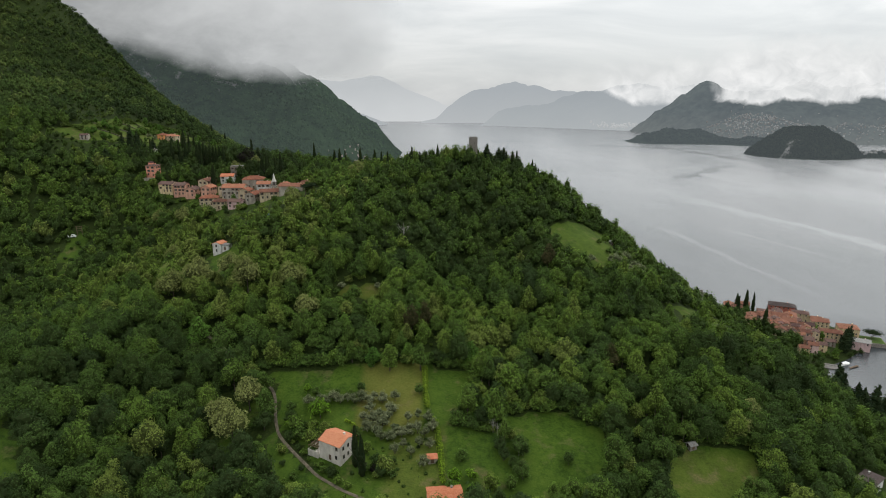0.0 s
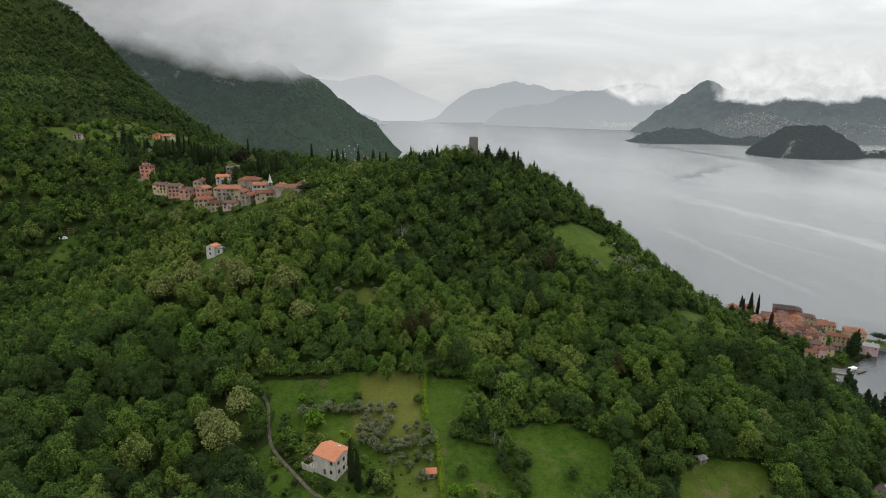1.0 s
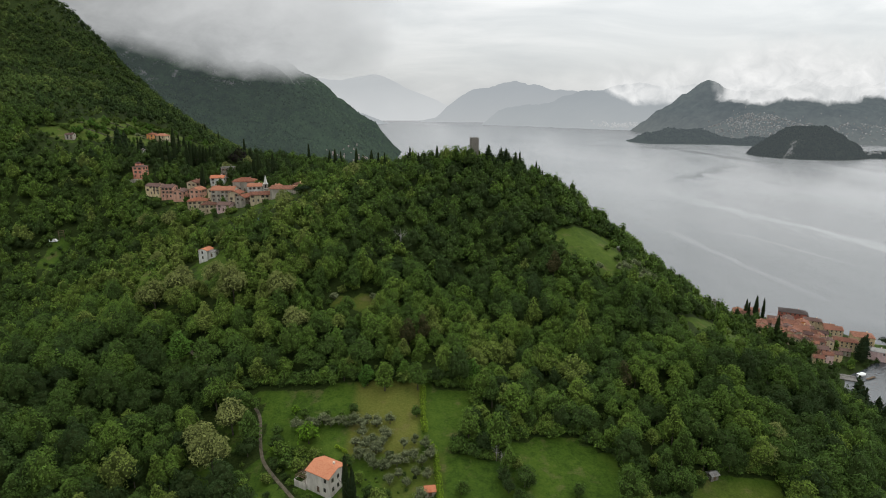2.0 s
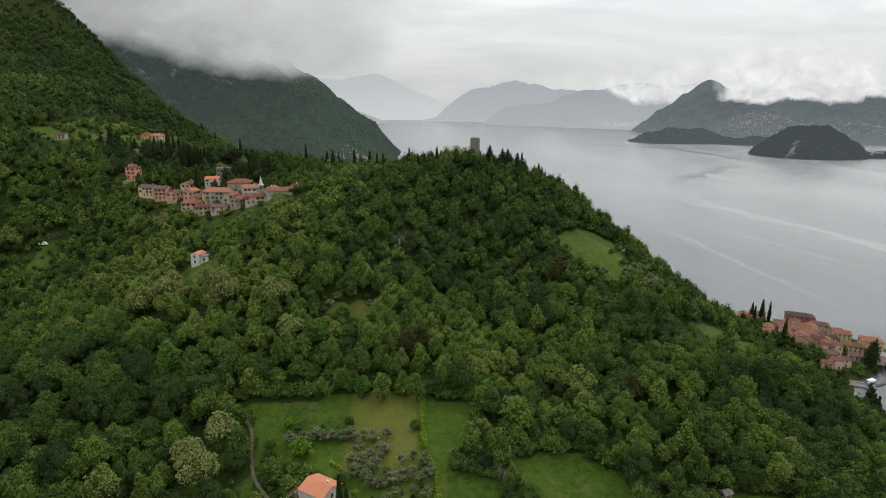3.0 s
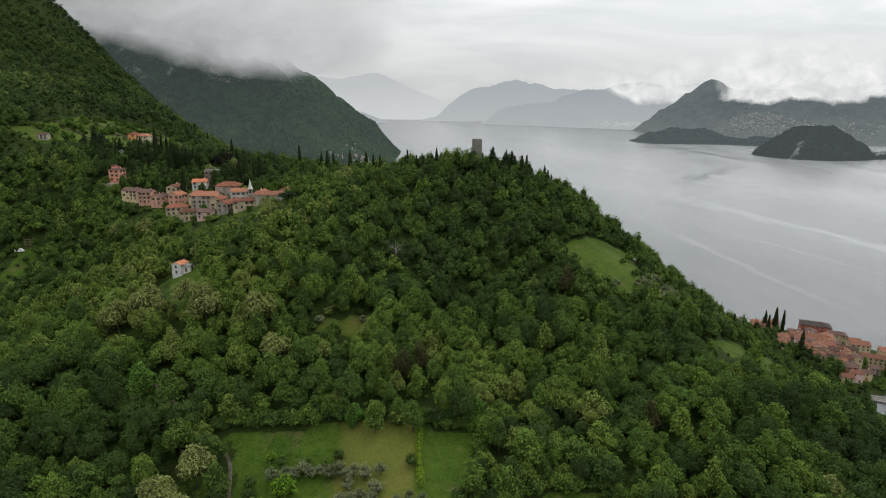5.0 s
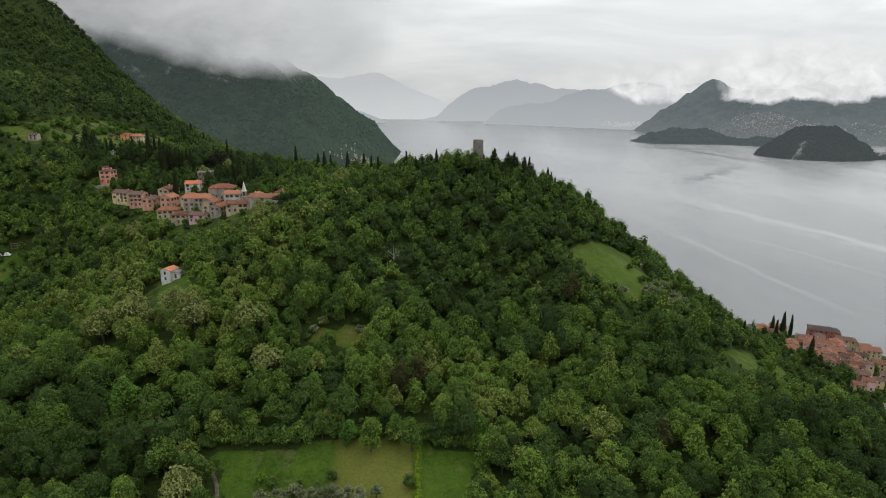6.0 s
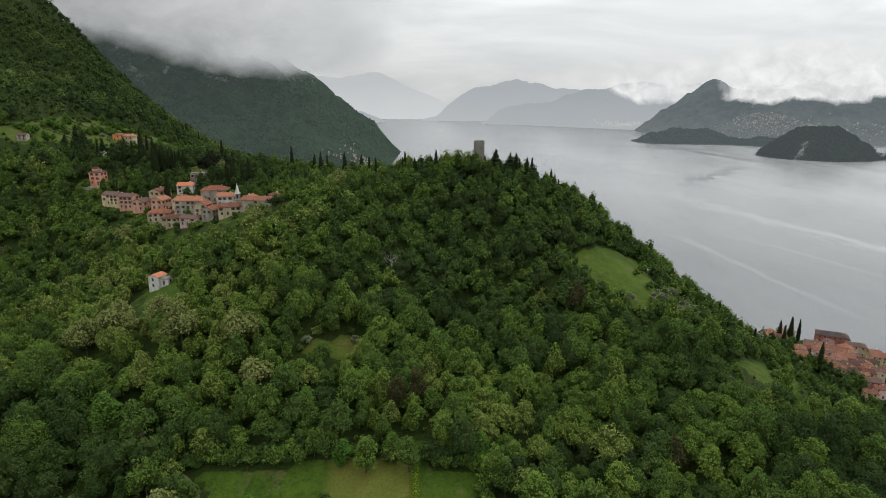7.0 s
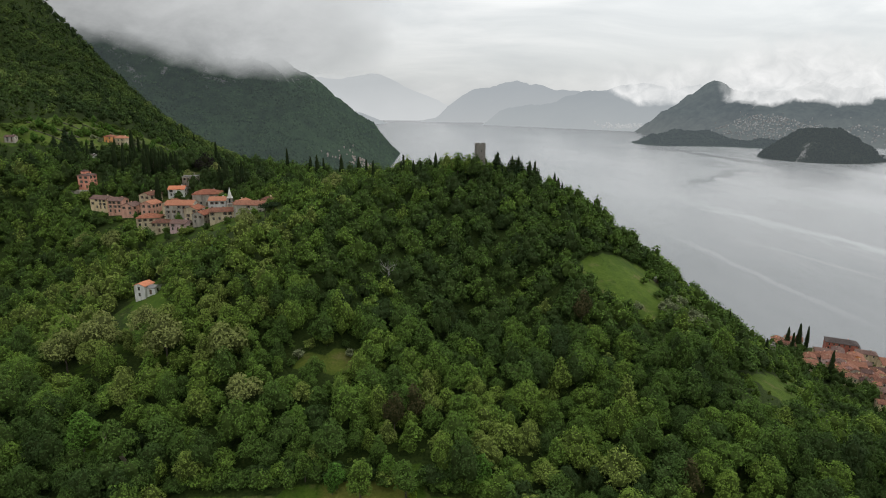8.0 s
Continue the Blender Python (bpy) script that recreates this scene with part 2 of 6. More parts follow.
def tiled(name, low, mid, high):
    """Old clay roof tiles: courses along the slope, and tiles of mixed firing."""
    m, t, bsdf = material(name, 0.88, 0.2)
    at = local(t)
    cells = node(t, "ShaderNodeTexVoronoi", Scale=2.4)
    t.links.new(at, cells.inputs["Vector"])
    spot = t.nodes.new("ShaderNodeSeparateColor")
    t.links.new(cells.outputs["Color"], spot.inputs[0])
    broad = noised(t, 0.45, 4.0, at, 0.65)
    own = t.nodes.new("ShaderNodeObjectInfo").outputs["Random"]
    tone = maths(t, "ADD", maths(t, "ADD", maths(t, "MULTIPLY", spot.outputs[0], 0.25), maths(t, "MULTIPLY", broad, 0.5)), maths(t, "MULTIPLY", own, 0.4))
    t.links.new(ramp(t, [(0.25, low), (0.5, mid), (0.8, high)], tone), bsdf.inputs["Base Color"])
    wave = node(t, "ShaderNodeTexWave", Scale=1.6, Distortion=0.8, Detail=1.0)
    t.links.new(at, wave.inputs["Vector"])
    relief(t, bsdf, wave.outputs["Fac"], 0.7, 0.08)
    return m


def far_slope(name, near, shade, haze, amount, rock=None, mist=None):
    """A far wooded mountainside, pale with distance: the haze is mixed in as emission."""
    m, t, bsdf = material(name, 1.0, 0.0)
    at = position(t)
    n = maths(t, "ADD", maths(t, "MULTIPLY", noised(t, 0.03, 9.0, at, 0.75), 0.65), maths(t, "MULTIPLY", noised(t, 0.004, 4.0, at), 0.35))
    colour = ramp(t, [(0.38, shade), (0.62, near)], n)
    if rock:
        bare = t.nodes.new("ShaderNodeAttribute")
        bare.attribute_name = "rock"
        cracks = maths(t, "ADD", bare.outputs["Fac"], maths(t, "MULTIPLY", maths(t, "SUBTRACT", noised(t, 0.03, 6.0, mapped(t, at, (1, 1, 0.5)), 0.7), 0.5), 1.6))
        colour = mixed(t, ramp(t, [(0.62, (0, 0, 0)), (0.78, (1, 1, 1))], cracks), colour, rock)
        relief(t, bsdf, noised(t, 0.09, 7.0, at, 0.75), 1.0, 12.0)
    t.links.new(colour, bsdf.inputs["Base Color"])
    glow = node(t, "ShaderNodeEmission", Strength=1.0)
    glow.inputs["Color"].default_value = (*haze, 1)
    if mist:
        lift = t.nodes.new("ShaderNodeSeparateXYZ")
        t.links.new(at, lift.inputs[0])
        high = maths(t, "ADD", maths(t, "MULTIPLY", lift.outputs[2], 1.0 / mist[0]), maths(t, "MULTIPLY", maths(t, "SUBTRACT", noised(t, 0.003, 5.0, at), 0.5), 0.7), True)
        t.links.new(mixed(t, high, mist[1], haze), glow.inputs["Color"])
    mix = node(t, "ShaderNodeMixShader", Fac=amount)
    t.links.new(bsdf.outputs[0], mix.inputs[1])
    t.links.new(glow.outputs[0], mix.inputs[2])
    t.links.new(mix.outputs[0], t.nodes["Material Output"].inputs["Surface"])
    return m


BARK, GROUND, WATER = bark(), ground_material(), water()
CLAY = tiled("clay_tiles", (0.065, 0.033, 0.024), (0.165, 0.070, 0.043), (0.29, 0.132, 0.082))
TOWN_CLAY = tiled("faded_clay_tiles", (0.070, 0.032, 0.023), (0.150, 0.064, 0.041), (0.25, 0.112, 0.072))
BRIGHT_CLAY = tiled("new_clay_tiles", (0.36, 0.110, 0.055), (0.46, 0.155, 0.078), (0.55, 0.23, 0.125))
RED_CLAY = tiled("orange_clay_tiles", (0.13, 0.048, 0.030), (0.235, 0.086, 0.048), (0.36, 0.155, 0.09))
BROWN_CLAY = tiled("old_brown_tiles", (0.045, 0.027, 0.024), (0.085, 0.047, 0.040), (0.15, 0.092, 0.075))
DARK_TILES = tiled("dark_brown_tiles", (0.028, 0.022, 0.020), (0.050, 0.038, 0.035), (0.085, 0.066, 0.060))
SLATE = tiled("grey_tiles", (0.14, 0.13, 0.12), (0.22, 0.21, 0.20), (0.32, 0.31, 0.29))
WHITE_WALL = plain("white_render", (0.42, 0.41, 0.385), (0.64, 0.63, 0.60))
GREY_WALL = plain("grey_render", (0.19, 0.168, 0.138), (0.37, 0.335, 0.28))
CREAM_WALL = plain("cream_render", (0.36, 0.29, 0.19), (0.56, 0.47, 0.32))
YELLOW_WALL = plain("yellow_render", (0.46, 0.35, 0.20), (0.64, 0.51, 0.32))
PINK_WALL = plain("pink_render", (0.36, 0.19, 0.135), (0.56, 0.32, 0.235))
SALMON_WALL = plain("salmon_render", (0.66, 0.25, 0.17), (0.80, 0.36, 0.26), 0.4)
ROSE_WALL = plain("rose_render", (0.50, 0.33, 0.32), (0.66, 0.48, 0.46))
RED_WALL = plain("red_render", (0.28, 0.085, 0.065), (0.42, 0.15, 0.11))
ORANGE_WALL = plain("orange_render", (0.55, 0.22, 0.07), (0.72, 0.34, 0.14))
LIME_WALL = plain("lime_render", (0.47, 0.435, 0.375), (0.66, 0.62, 0.55))
GRAVEL = plain("grey_gravel", (0.09, 0.084, 0.075), (0.17, 0.16, 0.145), 0.6, 0.95, 0.5, 0.05, False)
STONE_WALL = plain("rubble_stone", (0.10, 0.09, 0.075), (0.27, 0.245, 0.215), 1.6, 0.95, 0.8, 0.12, False)
DARK_STONE = plain("mossy_rubble", (0.05, 0.05, 0.035), (0.14, 0.13, 0.10), 1.2, 0.95, 0.8, 0.12, False)
CONCRETE = plain("weathered_concrete", (0.26, 0.25, 0.24), (0.42, 0.41, 0.39), 0.8)
DIRT = plain("trodden_earth", (0.065, 0.056, 0.037), (0.170, 0.143, 0.100), 0.5, 0.95, 0.5, 0.06, False)
WOOD = plain("brown_wood", (0.07, 0.045, 0.03), (0.16, 0.11, 0.07), 2.0)
GREEN_PAINT = plain("green_paint", (0.03, 0.06, 0.04), (0.06, 0.10, 0.07), 2.0, 0.6)
WHITE_PAINT = plain("white_paint", (0.62, 0.62, 0.60), (0.80, 0.80, 0.78), 2.0, 0.5)
BLUE_SHEET = plain("blue_tarpaulin", (0.03, 0.06, 0.20), (0.06, 0.12, 0.34), 1.0, 0.5)
GLASS, _t, _b = material("window_glass", 0.12, 0.5)
_b.inputs["Base Color"].default_value = (0.018, 0.020, 0.022, 1)
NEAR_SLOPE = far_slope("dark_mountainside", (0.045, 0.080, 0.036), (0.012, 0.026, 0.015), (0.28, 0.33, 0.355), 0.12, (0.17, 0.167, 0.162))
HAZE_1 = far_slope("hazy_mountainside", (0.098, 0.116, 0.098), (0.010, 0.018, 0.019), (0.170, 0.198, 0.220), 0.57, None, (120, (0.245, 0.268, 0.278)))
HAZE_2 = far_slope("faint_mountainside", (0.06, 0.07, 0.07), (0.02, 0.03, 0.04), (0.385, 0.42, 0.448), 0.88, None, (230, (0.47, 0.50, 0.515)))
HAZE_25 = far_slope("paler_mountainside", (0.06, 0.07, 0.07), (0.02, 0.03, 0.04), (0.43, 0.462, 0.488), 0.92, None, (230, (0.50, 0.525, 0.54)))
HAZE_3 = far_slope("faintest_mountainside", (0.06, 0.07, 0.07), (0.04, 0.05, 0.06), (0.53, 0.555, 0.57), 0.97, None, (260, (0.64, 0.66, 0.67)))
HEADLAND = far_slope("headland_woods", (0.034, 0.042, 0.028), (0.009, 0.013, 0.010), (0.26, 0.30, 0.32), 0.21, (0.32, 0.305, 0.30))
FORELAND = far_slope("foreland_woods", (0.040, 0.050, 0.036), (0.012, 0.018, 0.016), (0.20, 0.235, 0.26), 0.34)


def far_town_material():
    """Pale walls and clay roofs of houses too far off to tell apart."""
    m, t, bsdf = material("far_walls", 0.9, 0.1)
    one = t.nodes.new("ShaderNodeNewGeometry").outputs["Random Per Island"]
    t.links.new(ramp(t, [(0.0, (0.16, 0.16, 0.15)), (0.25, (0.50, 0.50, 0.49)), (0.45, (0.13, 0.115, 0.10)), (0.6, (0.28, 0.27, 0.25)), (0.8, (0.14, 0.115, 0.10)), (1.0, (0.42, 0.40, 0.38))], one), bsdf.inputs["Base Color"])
    # Distance haze painted over the houses as a grey glow.
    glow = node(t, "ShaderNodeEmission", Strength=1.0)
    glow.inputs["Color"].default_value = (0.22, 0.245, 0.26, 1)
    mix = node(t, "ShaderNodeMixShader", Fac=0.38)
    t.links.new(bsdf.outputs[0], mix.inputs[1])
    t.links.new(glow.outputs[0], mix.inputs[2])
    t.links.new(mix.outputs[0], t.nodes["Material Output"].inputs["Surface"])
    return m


FAR_WALLS = far_town_material()
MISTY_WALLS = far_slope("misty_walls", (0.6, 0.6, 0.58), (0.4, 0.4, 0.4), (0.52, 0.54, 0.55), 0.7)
VILLAGE_WALLS = far_slope("village_walls", (0.46, 0.38, 0.33), (0.17, 0.11, 0.09), (0.30, 0.34, 0.36), 0.14)
LAWN = plain("short_grass", (0.030, 0.070, 0.010), (0.080, 0.130, 0.020), 0.6, 0.95, 0.5, 0.1, False)
GREY_BARK = plain("bare_grey_branches", (0.20, 0.18, 0.17), (0.34, 0.32, 0.30), 2.0)
HEDGE_LEAVES = leaves("hedge_leaves", [(0.0, (0.165, 0.265, 0.020)), (1.0, (0.20, 0.29, 0.025))], 0.3)

# ---- the lie of the land ----
# Hills and hollows: centre x, centre y, radius, height.
HILLS = [
    (-400, 650, 500, 229.6), (50, 400, 90, 55.8), (0, 500, 60, 23.6), (0, 350, 60, -37.1), (-50, 350, 60, 29.4), (150, 250, 60, 21.3),
    (100, 450, 60, 22.7), (100, 50, 90, 25.5), (0, 50, 130, 25.3), (50, 100, 60, -22.8), (-100, 200, 60, -22.8), (-400, 790, 150, 20)]
HOLLOWS = [
    (200, 800, 200, -61.8), (-300, 350, 90, -59.7), (0, 1050, 200, -126.0), (300, 350, 60, -18.1), (300, 150, 130, -17.3),
    (150, 600, 90, -53.5), (-200, 350, 60, -14.8), (-250, 100, 90, -11.3), (300, 400, 60, -11.8), (200, 450, 60, -5.5),
    (109, 410, 26, -10), (152, 376, 30, -7), (-42, 470, 38, -7), (40, 446, 25, 2), (-450, 1130, 130, -75), (-640, 1000, 80, 35), (-235, 735, 70, -14), (430, 560, 60, -12), (400, 440, 40, -6),
    (-300, 850, 100, -27), (-165, 650, 70, -16), (-262, 600, 45, -6), (-440, 980, 90, -20), (-215, 790, 60, -10), (-540, 1080, 100, -5), (-660, 1010, 90, 12), (-125, 540, 40, 6)]
MOUNTAIN = [(-700, 1000, 200, 139.3), (-750, 1250, 200, 91.7), (-600, 1200, 200, 80.2)]


def ground_z(x, y):
    x, y = np.asarray(x, float), np.asarray(y, float)
    z = -45.0 + sum(a * np.exp(-((x - cx) ** 2 + (y - cy) ** 2) / (2.0 * r * r)) for cx, cy, r, a in HILLS + HOLLOWS + MOUNTAIN)
    z = z + 0.5 * np.sin(x / 9.0 + np.sin(y / 13.0)) * np.cos(y / 11.0 + 0.7)
    # behind the ridge the land falls away into a side valley
    z = z - 0.32 * np.maximum(y - 1040, 0) * np.clip((x + 720) / 160, 0, 1) * np.clip((60 - x) / 200, 0, 1)
    far = np.clip((-x - 250) / 250, 0, 1) * np.clip((y - 560) / 200, 0, 1)
    return z + far * (7 * np.sin(x / 41 + y / 77) + 5 * np.sin(x / 23 - y / 35 + 1))


# Open ground between the woods, as outlines on the plan.
OPEN = {
    "farm_meadow": [(-79, 246), (-46, 246), (-36, 248), (-7, 246), (13, 245), (8, 218), (1, 212), (1, 165), (-36, 163), (-50, 199), (-68, 220), (-71, 236)],
    "pasture": [(0, 214), (19, 208), (26, 218), (48, 221), (63, 213), (68, 201), (56, 183), (34, 177), (0, 174)],
    "lower_pasture": [(84, 199), (101, 208), (123, 209), (117, 191), (100, 181), (80, 178)],
    "castle_meadow": [(64, 369), (84, 388), (112, 414), (119, 404), (114, 378), (103, 350), (93, 336), (82, 347), (68, 357)],
    "terrace_meadow": [(130, 318), (150, 342), (172, 366), (196, 398), (200, 380), (176, 348), (151, 305), (136, 303)],
    "clearing": [(-55, 292), (-42, 298), (-24, 299), (-22, 292), (-39, 286), (-53, 287)],
    "orchard_strip": [(-266, 408), (-263, 418), (-253, 415), (-248, 384), (-258, 380)],
    "lawn": [(-141, 354), (-122, 343), (-107, 311), (-124, 312)],
    "upper_terraces": [(-346, 530), (-330, 560), (-318, 596), (-300, 622), (-262, 640), (-222, 624), (-196, 578), (-208, 546), (-238, 540), (-268, 540), (-315, 522)],
    "lane_verge": [(-68, 216), (-64, 209), (-55, 198), (-44, 186), (-32, 176), (-28, 168), (-44, 168), (-58, 184), (-67, 200), (-71, 210)],
    "small_field": [(-178, 214), (-163, 203), (-150, 188), (-150, 176), (-180, 176)],
}
TRACK = [(-112, 266), (-104, 260), (-91, 249), (-79, 242), (-72, 233), (-69, 221), (-66, 213), (-57, 202), (-46, 189), (-34, 180), (-20, 172)]


def inside(x, y, outline):
    hit = np.zeros(np.shape(x), bool)
    for (x0, y0), (x1, y1) in zip(outline, outline[1:] + outline[:1]):
        cross = (y0 > y) != (y1 > y)
        hit ^= cross & (x < (x1 - x0) * (y - y0) / (y1 - y0 + 1e-9) + x0)
    return hit


def near_track(x, y, width):
    best = np.full(np.shape(x), 1e9)
    for (x0, y0), (x1, y1) in zip(TRACK, TRACK[1:]):
        dx, dy = x1 - x0, y1 - y0
        u = np.clip(((x - x0) * dx + (y - y0) * dy) / (dx * dx + dy * dy), 0, 1)
        best = np.minimum(best, np.hypot(x - x0 - u * dx, y - y0 - u * dy))
    return best < width


def open_ground(x, y):
    return np.any([inside(x, y, o) for o in OPEN.values()], axis=0)


def mesh_of(name, verts, tris=(), quads=(), mat=None, tint=None, attribute="tint", smooth=False, heart=None):
    """A mesh from arrays of corners, triangles and quads."""
    verts, tris, quads = np.asarray(verts, np.float32), np.asarray(tris, np.int32).reshape(-1, 3), np.asarray(quads, np.int32).reshape(-1, 4)
    me = bpy.data.meshes.new(name)
    me.vertices.add(len(verts))
    me.vertices.foreach_set("co", verts.ravel())
    me.loops.add(tris.size + quads.size)
    me.loops.foreach_set("vertex_index", np.concatenate([tris.ravel(), quads.ravel()]))
    me.polygons.add(len(tris) + len(quads))
    me.polygons.foreach_set("loop_start", np.concatenate([np.arange(len(tris)) * 3, tris.size + np.arange(len(quads)) * 4]).astype(np.int32))
    if tint is not None:
        me.attributes.new(attribute, "FLOAT", "POINT").data.foreach_set("value", np.asarray(tint, np.float32))
    if heart is not None:
        me.attributes.new("heart", "FLOAT", "POINT").data.foreach_set("value", np.asarray(heart, np.float32))
    me.polygons.foreach_set("use_smooth", np.full(len(me.polygons), smooth))
    me.update(calc_edges=True)
    me.validate()
    if mat:
        me.materials.append(mat)
    return me


def sheet(name, xs, ys, height, mat, label, smooth=True, attribute=None, values=None):
    """A stretch of land over a lattice of x and y."""
    gx, gy = np.meshgrid(xs, ys)
    gz = height(gx, gy)
    nx, ny = len(xs), len(ys)
    k = (np.arange(ny - 1)[:, None] * nx + np.arange(nx - 1)[None]).ravel()
    quads = np.stack([k, k + 1, k + nx + 1, k + nx], 1)
    me = mesh_of(name, np.stack([gx.ravel(), gy.ravel(), gz.ravel()], 1), quads=quads, mat=mat, smooth=smooth,
                 tint=None if values is None else values(gx.ravel(), gy.ravel()), attribute=attribute or "tint")
    return tagged(new(name, me), label, "land", kind="structure")


def dry_value(x, y):
    return ((x > -37) & (x < -8) & (y > 212) & (y < 250)) * 1.0 + ((x > -22) & (x < 0) & (y > 165) & (y <= 212)) * 0.4 + inside(x, y, OPEN["clearing"]) * 0.6 + (inside(x, y, OPEN["castle_meadow"]) | inside(x, y, OPEN["terrace_meadow"]) | inside(x, y, OPEN["upper_terraces"])) * 0.12 + inside(x, y, OPEN["upper_terraces"]) * 0.1 + ((x > 80) & (x < 125) & (y < 205)) * 0.3


def wood_value(x, y):
    v = 1.0 - open_ground(x, y).astype(float)
    for hx, hy, r in CLEARED:
        v = np.where(np.hypot(x - hx, y - hy) < r + 2, np.minimum(v, 0.5), v)
    return v


# Yards round the houses: centre x, centre y, radius.
CLEARED = []


def fractal(x, y, size, seed=0.0, octaves=5):
    return np.array([noise.fractal((a / size, b / size, seed), 0.9, 2.1, octaves) for a, b in zip(np.ravel(x), np.ravel(y))]).reshape(np.shape(x))


def dark_mountain(x, y):
    d = -145 - x - 0.25 * np.maximum(y - 2150, 0)
    lake_side = np.where(d > 0, 0.95 * d - 0.00045 * d * d, d)
    front = 25 + 0.55 * (y - 1480) + 0.18 * np.maximum(-300 - x, 0)
    base = np.minimum(lake_side, front) - 12 * np.exp(-((lake_side - front) / 60) ** 2)
    rough = fractal(x, y, 240, 3.0) * 42 + fractal(x, y, 60, 5.0) * 16
    # gullies and spurs down the face
    spur = np.abs(np.sin((0.8 * x + 0.35 * y) / 62 + 1.6 * fractal(x, y, 300, 12.0)))
    rough = rough - (26 * (1 - spur) ** 2 - 6) * np.clip((lake_side - front) / 120, 0, 1)
    return base + rough * np.clip(base / 70, 0, 1)


def right_mountain(x, y):
    crest = np.interp(x, [880, 1000, 1085, 1170, 1290, 1405, 1450, 1540, 1700, 2400], [-40, -25, 35, 108, 182, 246, 246, 212, 215, 250])
    front = np.interp(x, [850, 1000, 1300, 1700, 2400], [3180, 2850, 2560, 2450, 2400])
    up = np.clip((y - front) / np.maximum(3350 - front, 50), -0.2, 1)
    base = np.where(up > 0, crest * (0.25 * np.minimum(up * 6, 1) + 0.75 * np.maximum(up, 0) ** 1.5), 60 * up - 2)
    return base + (fractal(x, y, 260, 7.0) * 40 + fractal(x, y, 70, 8.0) * 20) * np.clip(base / 70, 0, 1)


def foreland(x, y):
    base = 54 * np.exp(-((x - 1025) / 195) ** 4 - ((y - 2640) / 110) ** 2) + 34 * np.exp(-((x - 1290) / 110) ** 2 - ((y - 2500) / 90) ** 2) - 9
    return base + (fractal(x, y, 90, 2.5) * 12 + fractal(x, y, 26, 4.5) * 7) * np.clip(base / 25, 0, 1)


def headland(x, y):
    d = np.hypot((x - 1225) / np.where(x < 1225, 182, 185), (y - 2060) / 160)
    dome = 94 * np.clip(1 - d ** 2.2, -0.3, 1)
    tail = 16 * np.clip(1 - np.hypot((x - 1470) / 190, (y - 2000) / 60) ** 2, -1, 1)
    base = np.maximum(dome, tail)
    return base + (fractal(x, y, 90, 2.0) * 12 + fractal(x, y, 24, 4.0) * 7) * np.clip(base / 25, 0, 1)


def middle_mountains(x, y):
    crest = np.interp(x, [-260, -60, 60, 200, 400, 470, 530, 640, 800, 1000, 1700], [-20, 20, 120, 190, 270, 292, 276, 240, 215, 200, 180])
    up = np.clip((y - 4330) / 240, -0.3, 1)
    base = np.where(up > 0, crest * np.maximum(up, 0) ** 0.8, 60 * up - 2)
    return base + (fractal(x, y, 300, 1.0) * 44 + fractal(x, y, 70, 6.0) * 10) * np.clip(base / 80, 0, 1)


def nearer_mountains(x, y):
    crest = np.interp(x, [120, 300, 480, 620, 760, 900, 1040, 1160, 1260, 1400, 1700], [-20, 45, 95, 140, 180, 212, 240, 262, 268, 245, 200])
    front = np.interp(x, [0, 500, 1000, 1300, 1700], [4150, 3850, 3450, 3300, 3300])
    up = np.clip((y - front) / np.maximum(3980 - front, 60), -0.3, 1)
    base = np.where(up > 0, crest * np.maximum(up, 0) ** 0.8, 60 * up - 2)
    return base + (fractal(x, y, 320, 1.7) * 44 + fractal(x, y, 70, 6.5) * 10) * np.clip(base / 80, 0, 1)


def last_mountains(x, y):
    crest = np.interp(x, [-1300, -1000, -800, -560, -420, -250, 0, 300], [330, 300, 290, 330, 300, 230, 120, 30])
    up = np.clip((y - 4560) / 260, -0.3, 1)
    return np.where(up > 0, crest * up, 60 * up - 2) + fractal(x, y, 400, 9.0) * 30 * np.clip(up, 0, 1)


def far_cape(x, y):
    d = np.hypot((x + 560) / 190, (y - 4150) / 130)
    return 75 * np.clip(1 - d, -0.3, 1) + fractal(x, y, 80, 3.3) * 6 * np.clip(1 - d, 0, 1)


def steps(*runs):
    return np.unique(np.concatenate([np.arange(a, b, s) for a, b, s in runs]))


